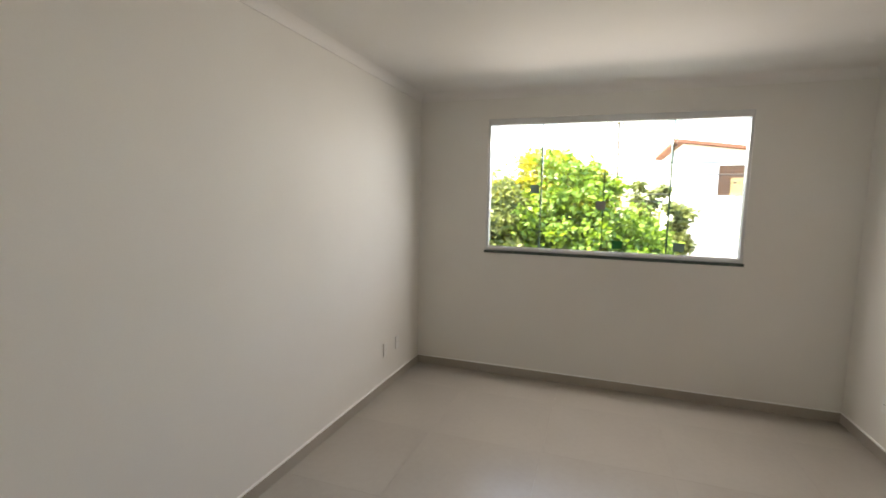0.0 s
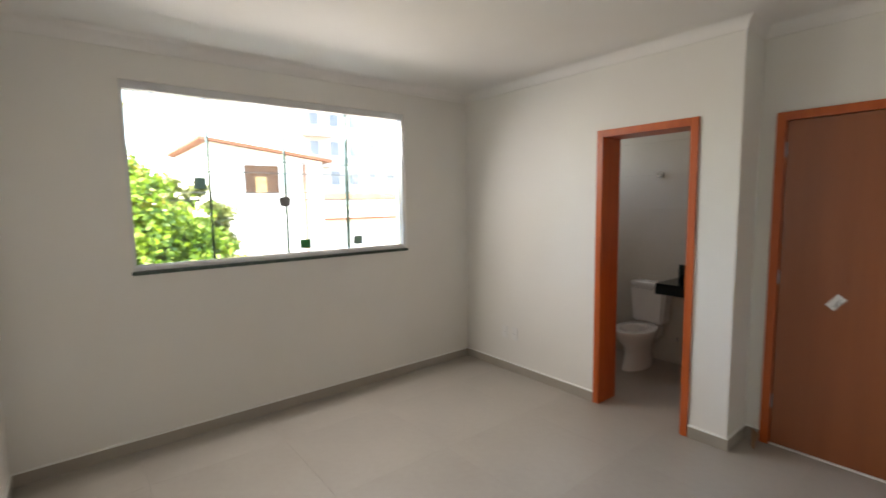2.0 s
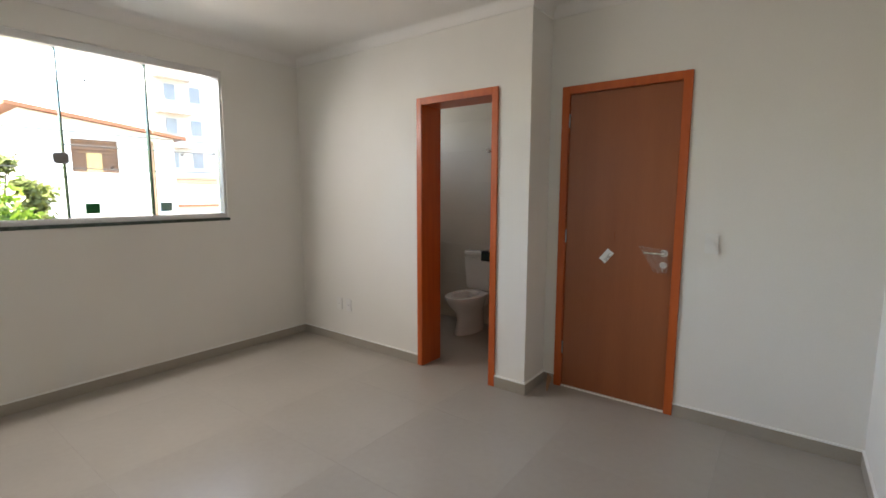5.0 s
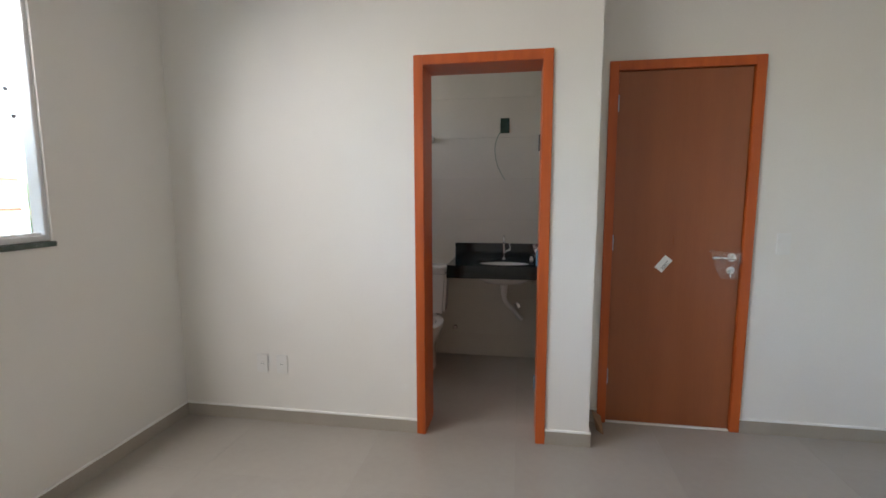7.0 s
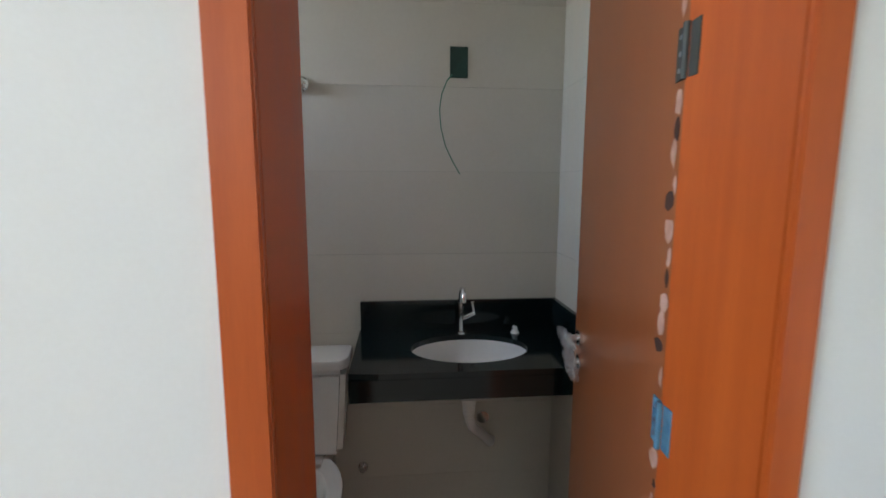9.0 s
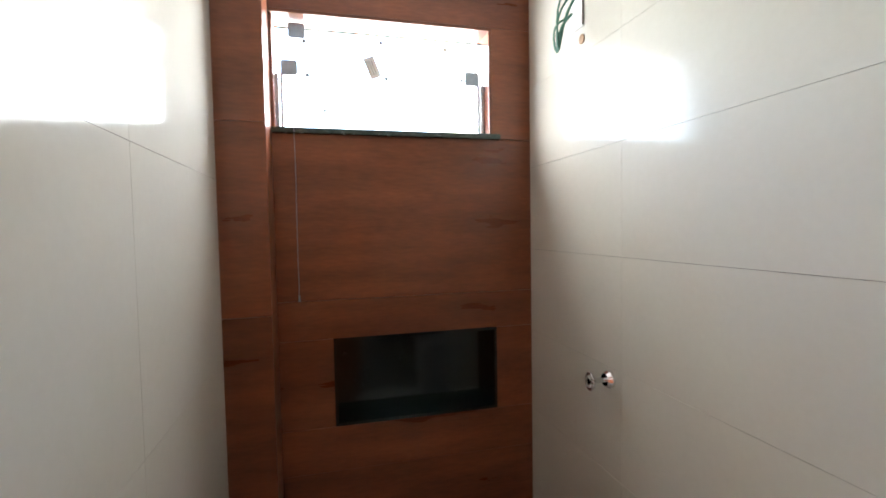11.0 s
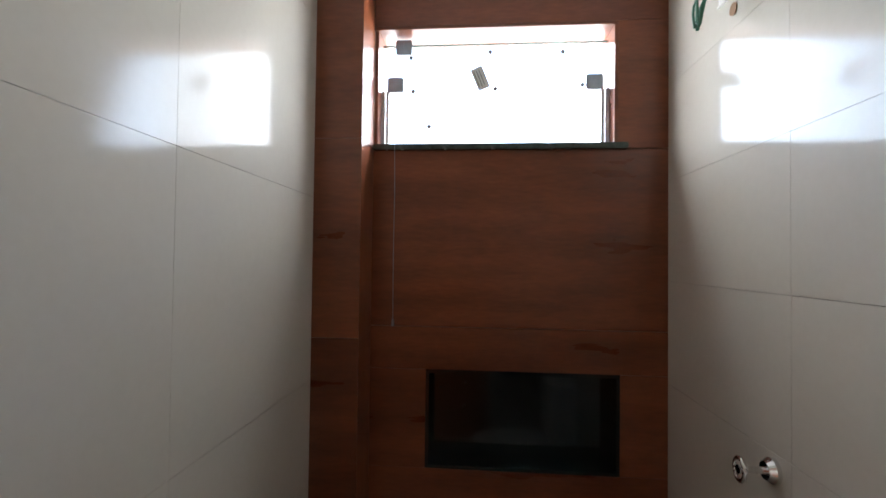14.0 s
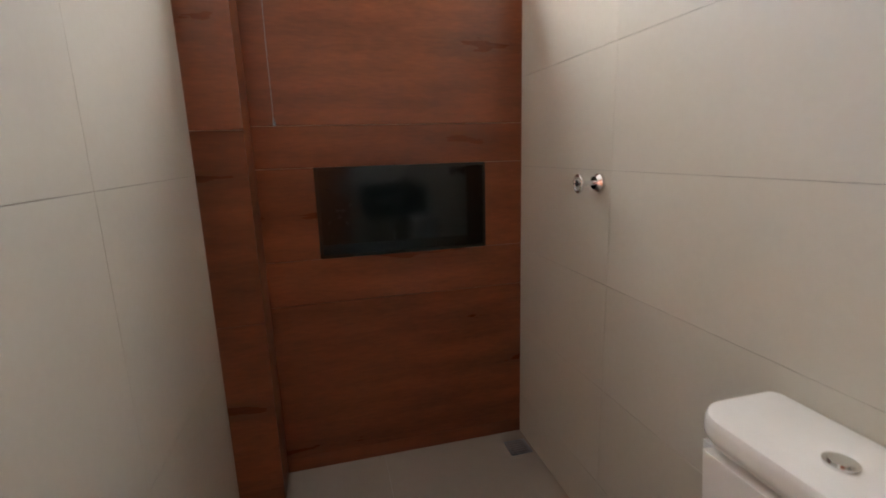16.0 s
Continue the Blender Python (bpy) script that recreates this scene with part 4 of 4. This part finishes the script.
def house():
    ob = tagged(new("house"), "white rendered house with a terracotta verge and louvred window", "house")
    ob.location = (0.9, 18.0, GZ)
    W, D, ha, hb = 4.5, 7.0, 7.02, 6.45
    wx0, wx1, wz0, wz1 = 1.25, 2.62, 5.08, 6.20
    def top(x):
        return ha + (hb - ha) * x / W
    bm = bmesh.new()
    def slab(x0, x1, z0, zt0, zt1, y0=0.0, y1=0.2):
        vs = box(bm, x0, x1, y0, y1, z0, zt0)
        for v in vs:
            if v.co.z > z0 + 0.01:
                v.co.z = zt0 if abs(v.co.x - x0) < 1e-6 else zt1
    slab(0, wx0, 0, top(0), top(wx0))
    slab(wx1, W, 0, top(wx1), top(W))
    slab(wx0, wx1, wz1, top(wx0), top(wx1))
    slab(wx0, wx1, 0, wz0, wz0)
    slab(0, 0.2, 0, top(0), top(0.2), 0.2, D)
    slab(W - 0.2, W, 0, top(W - 0.2), top(W), 0.2, D)
    slab(0.2, W - 0.2, 0, top(0.2), top(W - 0.2), D - 0.2, D)
    part("wall", bm, FACADE, ob, "white rendered wall")
    bm = bmesh.new()
    vs = box(bm, -0.35, W + 0.35, -0.30, D + 0.3, 0, 0.12)
    for v in vs:
        v.co.z += top(v.co.x) + 0.005
    part("roof", bm, ROOFEDGE, ob, "terracotta roof slab")
    win = part("window", boxes((wx0, wx1, 0.10, 0.14, wz0, wz1)), SHUTTER, ob, "dark louvred window")
    for k in range(9):
        z = wz0 + 0.03 + k * (wz1 - wz0) / 9
        part("louvre", boxes((wx0 + 0.03, wx1 - 0.03, 0.04, 0.10, z, z + 0.055)), SHUTTER, win)
    part("curtain", boxes((wx0 + 0.42, wx0 + 0.86, 0.015, 0.035, wz0 + 0.02, wz0 + 0.66), bevel=0.005), CLOTH, win, "pale cloth hanging in the window")
    part("downpipe", boxes((W - 0.9, W - 0.75, -0.09, -0.001, 0.5, top(W) - 0.15), bevel=0.02), STRIPE, ob, "pale yellow downpipe")
    for x in (1.2, 3.0):
        bm = boxes((x - 0.1, x + 0.1, 1.0, 1.2, top(x) + 0.125, top(x) + 0.36))
        part("chimney", bm, FACADE, ob, "small roof vent")


house()


def apartments():
    ob = tagged(new("apartment_building"), "pale grey apartment block with rows of windows", "building")
    ob.location = (15.0, 44.0, GZ)
    part("wall", boxes((0, 16, 0, 12, 0, 26)), GREYFAC, ob, "pale rendered wall")
    part("roof", boxes((-0.3, 16.3, -0.3, 12.3, 26.005, 26.4)), GREYFAC, ob)
    for f in range(8):
        part("balcony", boxes((0.0, 3.0, -1.0, -0.005, 2.4 + 3 * f, 2.6 + 3 * f)), GREYFAC, ob)
        for k in range(7):
            x = 0.9 + 2.2 * k
            w = part("window", boxes((x, x + 0.9, -0.06, -0.005, 3.6 + 3 * f, 5.0 + 3 * f)), DARKWIN, ob, "dark window")
            part("sill", boxes((x - 0.1, x + 1.0, -0.14, -0.061, 3.5 + 3 * f, 3.6 + 3 * f)), GREYFAC, w)


apartments()


def low_building():
    ob = tagged(new("low_building"), "low white building with a salmon roof band", "building")
    ob.location = (8.6, 30.0, GZ)
    part("wall", boxes((0, 16, 0, 8, 0, 4.9)), FACADE, ob, "white rendered wall")
    part("parapet", boxes((-0.1, 16.1, -0.1, 8.1, 4.905, 5.35)), STRIPE, ob, "salmon parapet band")
    part("ledge", boxes((-0.2, 16.2, -0.35, -0.005, 3.45, 3.6)), ROOFEDGE, ob, "brown ledge")
    for x in (0.5, 1.3):
        part("water_tank", boxes((x, x + 0.6, 0.5, 1.2, 5.355, 5.8), bevel=0.08), DARKWIN, ob, "blue-grey water tank")


low_building()
fence = thing("garden_wall", "plain white boundary wall along the lot", "wall", boxes((3.0, 14.0, 14.0, 14.2, GZ, -0.9)), FACADE)
for k, (z, sag, y) in enumerate(((2.72, 0.12, 12.0), (2.45, 0.15, 12.1), (1.86, 0.10, 12.0), (1.66, 0.10, 12.2))):
    bm = bmesh.new()
    tube(bm, [(-16 + 2 * i, y, z + 0.2 - sag * math.sin(math.pi * i / 20)) for i in range(21)], 0.012, 6)
    thing("power_cable", "thin dark overhead cable crossing the street", "cable", bm, CABLE, group="overhead cables")
for x in (-16.0, 24.0):
    bm = bmesh.new()
    rod(bm, (x, 12.1, GZ), (x, 12.1, 3.6), 0.14, 0.10)
    thing("utility_pole", "concrete utility pole carrying the overhead cables", "pole", bm, GREYFAC, smooth=True)

# ---- tiles, laid last ----
def pieces(name, owner, material, dims, shared={}):
    """Thin tiles as objects of their own; alike sizes share one mesh."""
    for x0, x1, y0, y1, z0, z1 in dims:
        key = (material.name, round(x1 - x0, 4), round(y1 - y0, 4), round(z1 - z0, 4))
        if key not in shared:
            hx, hy, hz = (x1 - x0) / 2, (y1 - y0) / 2, (z1 - z0) / 2
            shared[key] = mesh_of(name, boxes((-hx, hx, -hy, hy, -hz, hz)), material)
        ob = new(name, shared[key])
        ob.location = ((x0 + x1) / 2, (y0 + y1) / 2, (z0 + z1) / 2)
        ob.parent = owner


def spans(a, b, cuts, gap):
    e = [a] + [c for c in sorted(cuts) if a + 0.02 < c < b - 0.02] + [b]
    return [(p + (gap if i else 0), q - (gap if i < len(e) - 2 else 0)) for i, (p, q) in enumerate(zip(e, e[1:]))]


ZS = [0.19, 0.52, 0.855, 1.19, 1.53, 1.865, 2.185, 2.52]
ZSL = [0.61, 1.205, 1.79, 2.36]
G = 0.0005
east = [(BX1, BX1 + 0.0075, a, b, c, d) for a, b in spans(BY0, BY1, (1.89,), G) for c, d in spans(0, BH, ZS, G)]
pieces("tile", wall_bath_east, WALLTILE, east)
west = [(BX0 - 0.007, BX0, a, b, c, d) for a, b in spans(DY1 - 0.03, CY, (1.67,), G) for c, d in spans(0, BH, ZSL, G)]
west += [(BX0 - 0.007, BX0, BY0, DY0 + 0.03, c, d) for c, d in spans(0, BH, ZSL, G)]
west += [(BX0 - 0.007, BX0, DY0 + 0.03 + 0.001, DY1 - 0.031, c, d) for c, d in spans(DZ - 0.03, BH, ZSL, G)]
pieces("tile", wall_bath_west, WALLTILE, west)
pieces("tile", wall_bath_south, WALLTILE, [(BX0, BX1, BY0 - 0.007, BY0, c, d) for c, d in spans(0, BH, ZS, G)])

WZS = [0.06, 0.70, 1.36, 1.98]
GW = 0.0008
north = []
for c, d in spans(0, BH, WZS + [NZ0, NZ1, QZ0 - 0.02, QZ1], GW):
    m = (c + d) / 2
    if NZ0 < m < NZ1:
        xs = [(CX, NX0), (NX1, BX1)]
    elif QZ0 - 0.02 < m < QZ1:
        xs = [(QX1, BX1)]
    else:
        xs = [(CX, BX1)]
    north += [(a, b, BY1, BY1 + 0.0095, c, d) for a, b in xs]
pieces("tile", wall_bath_north, WOODTILE, north)
pieces("tile", shaft, WOODTILE, [(BX0, CX, CY, CY + 0.0078, c, d) for c, d in spans(0, BH, (0.06, 0.70, 1.34, 1.98), GW)] + [(CX - 0.0078, CX, CY + 0.008, BY1, c, d) for c, d in spans(0, BH, (0.06, 0.70, 1.34, 1.98), GW)])

FG = 0.0004
fl = [(a, b, c, d) for a, b in spans(XL, 0, (-2.95, -2.15, -1.35, -0.55), FG) for c, d in spans(YB, YW, (-1.2, -0.4, 0.4, 1.2, 2.0), FG)]
fl += [(FG, XE + 0.06, c, d) for c, d in spans(YB, 0, (-1.2, -0.4), FG)]
fl += [(FG, BX0 - FG, DY0 + 0.03, DY1 - 0.03)]
fl += [(a, b, c, d) for a, b in spans(BX0, BX1, (0.75,), FG) for c, d in spans(BY0, BY1, (0.4, 1.2, 2.0), FG)]
pieces("tile", floor, FLOOR, [(a, b, c, d, -0.0095, 0.0) for a, b, c, d in fl])
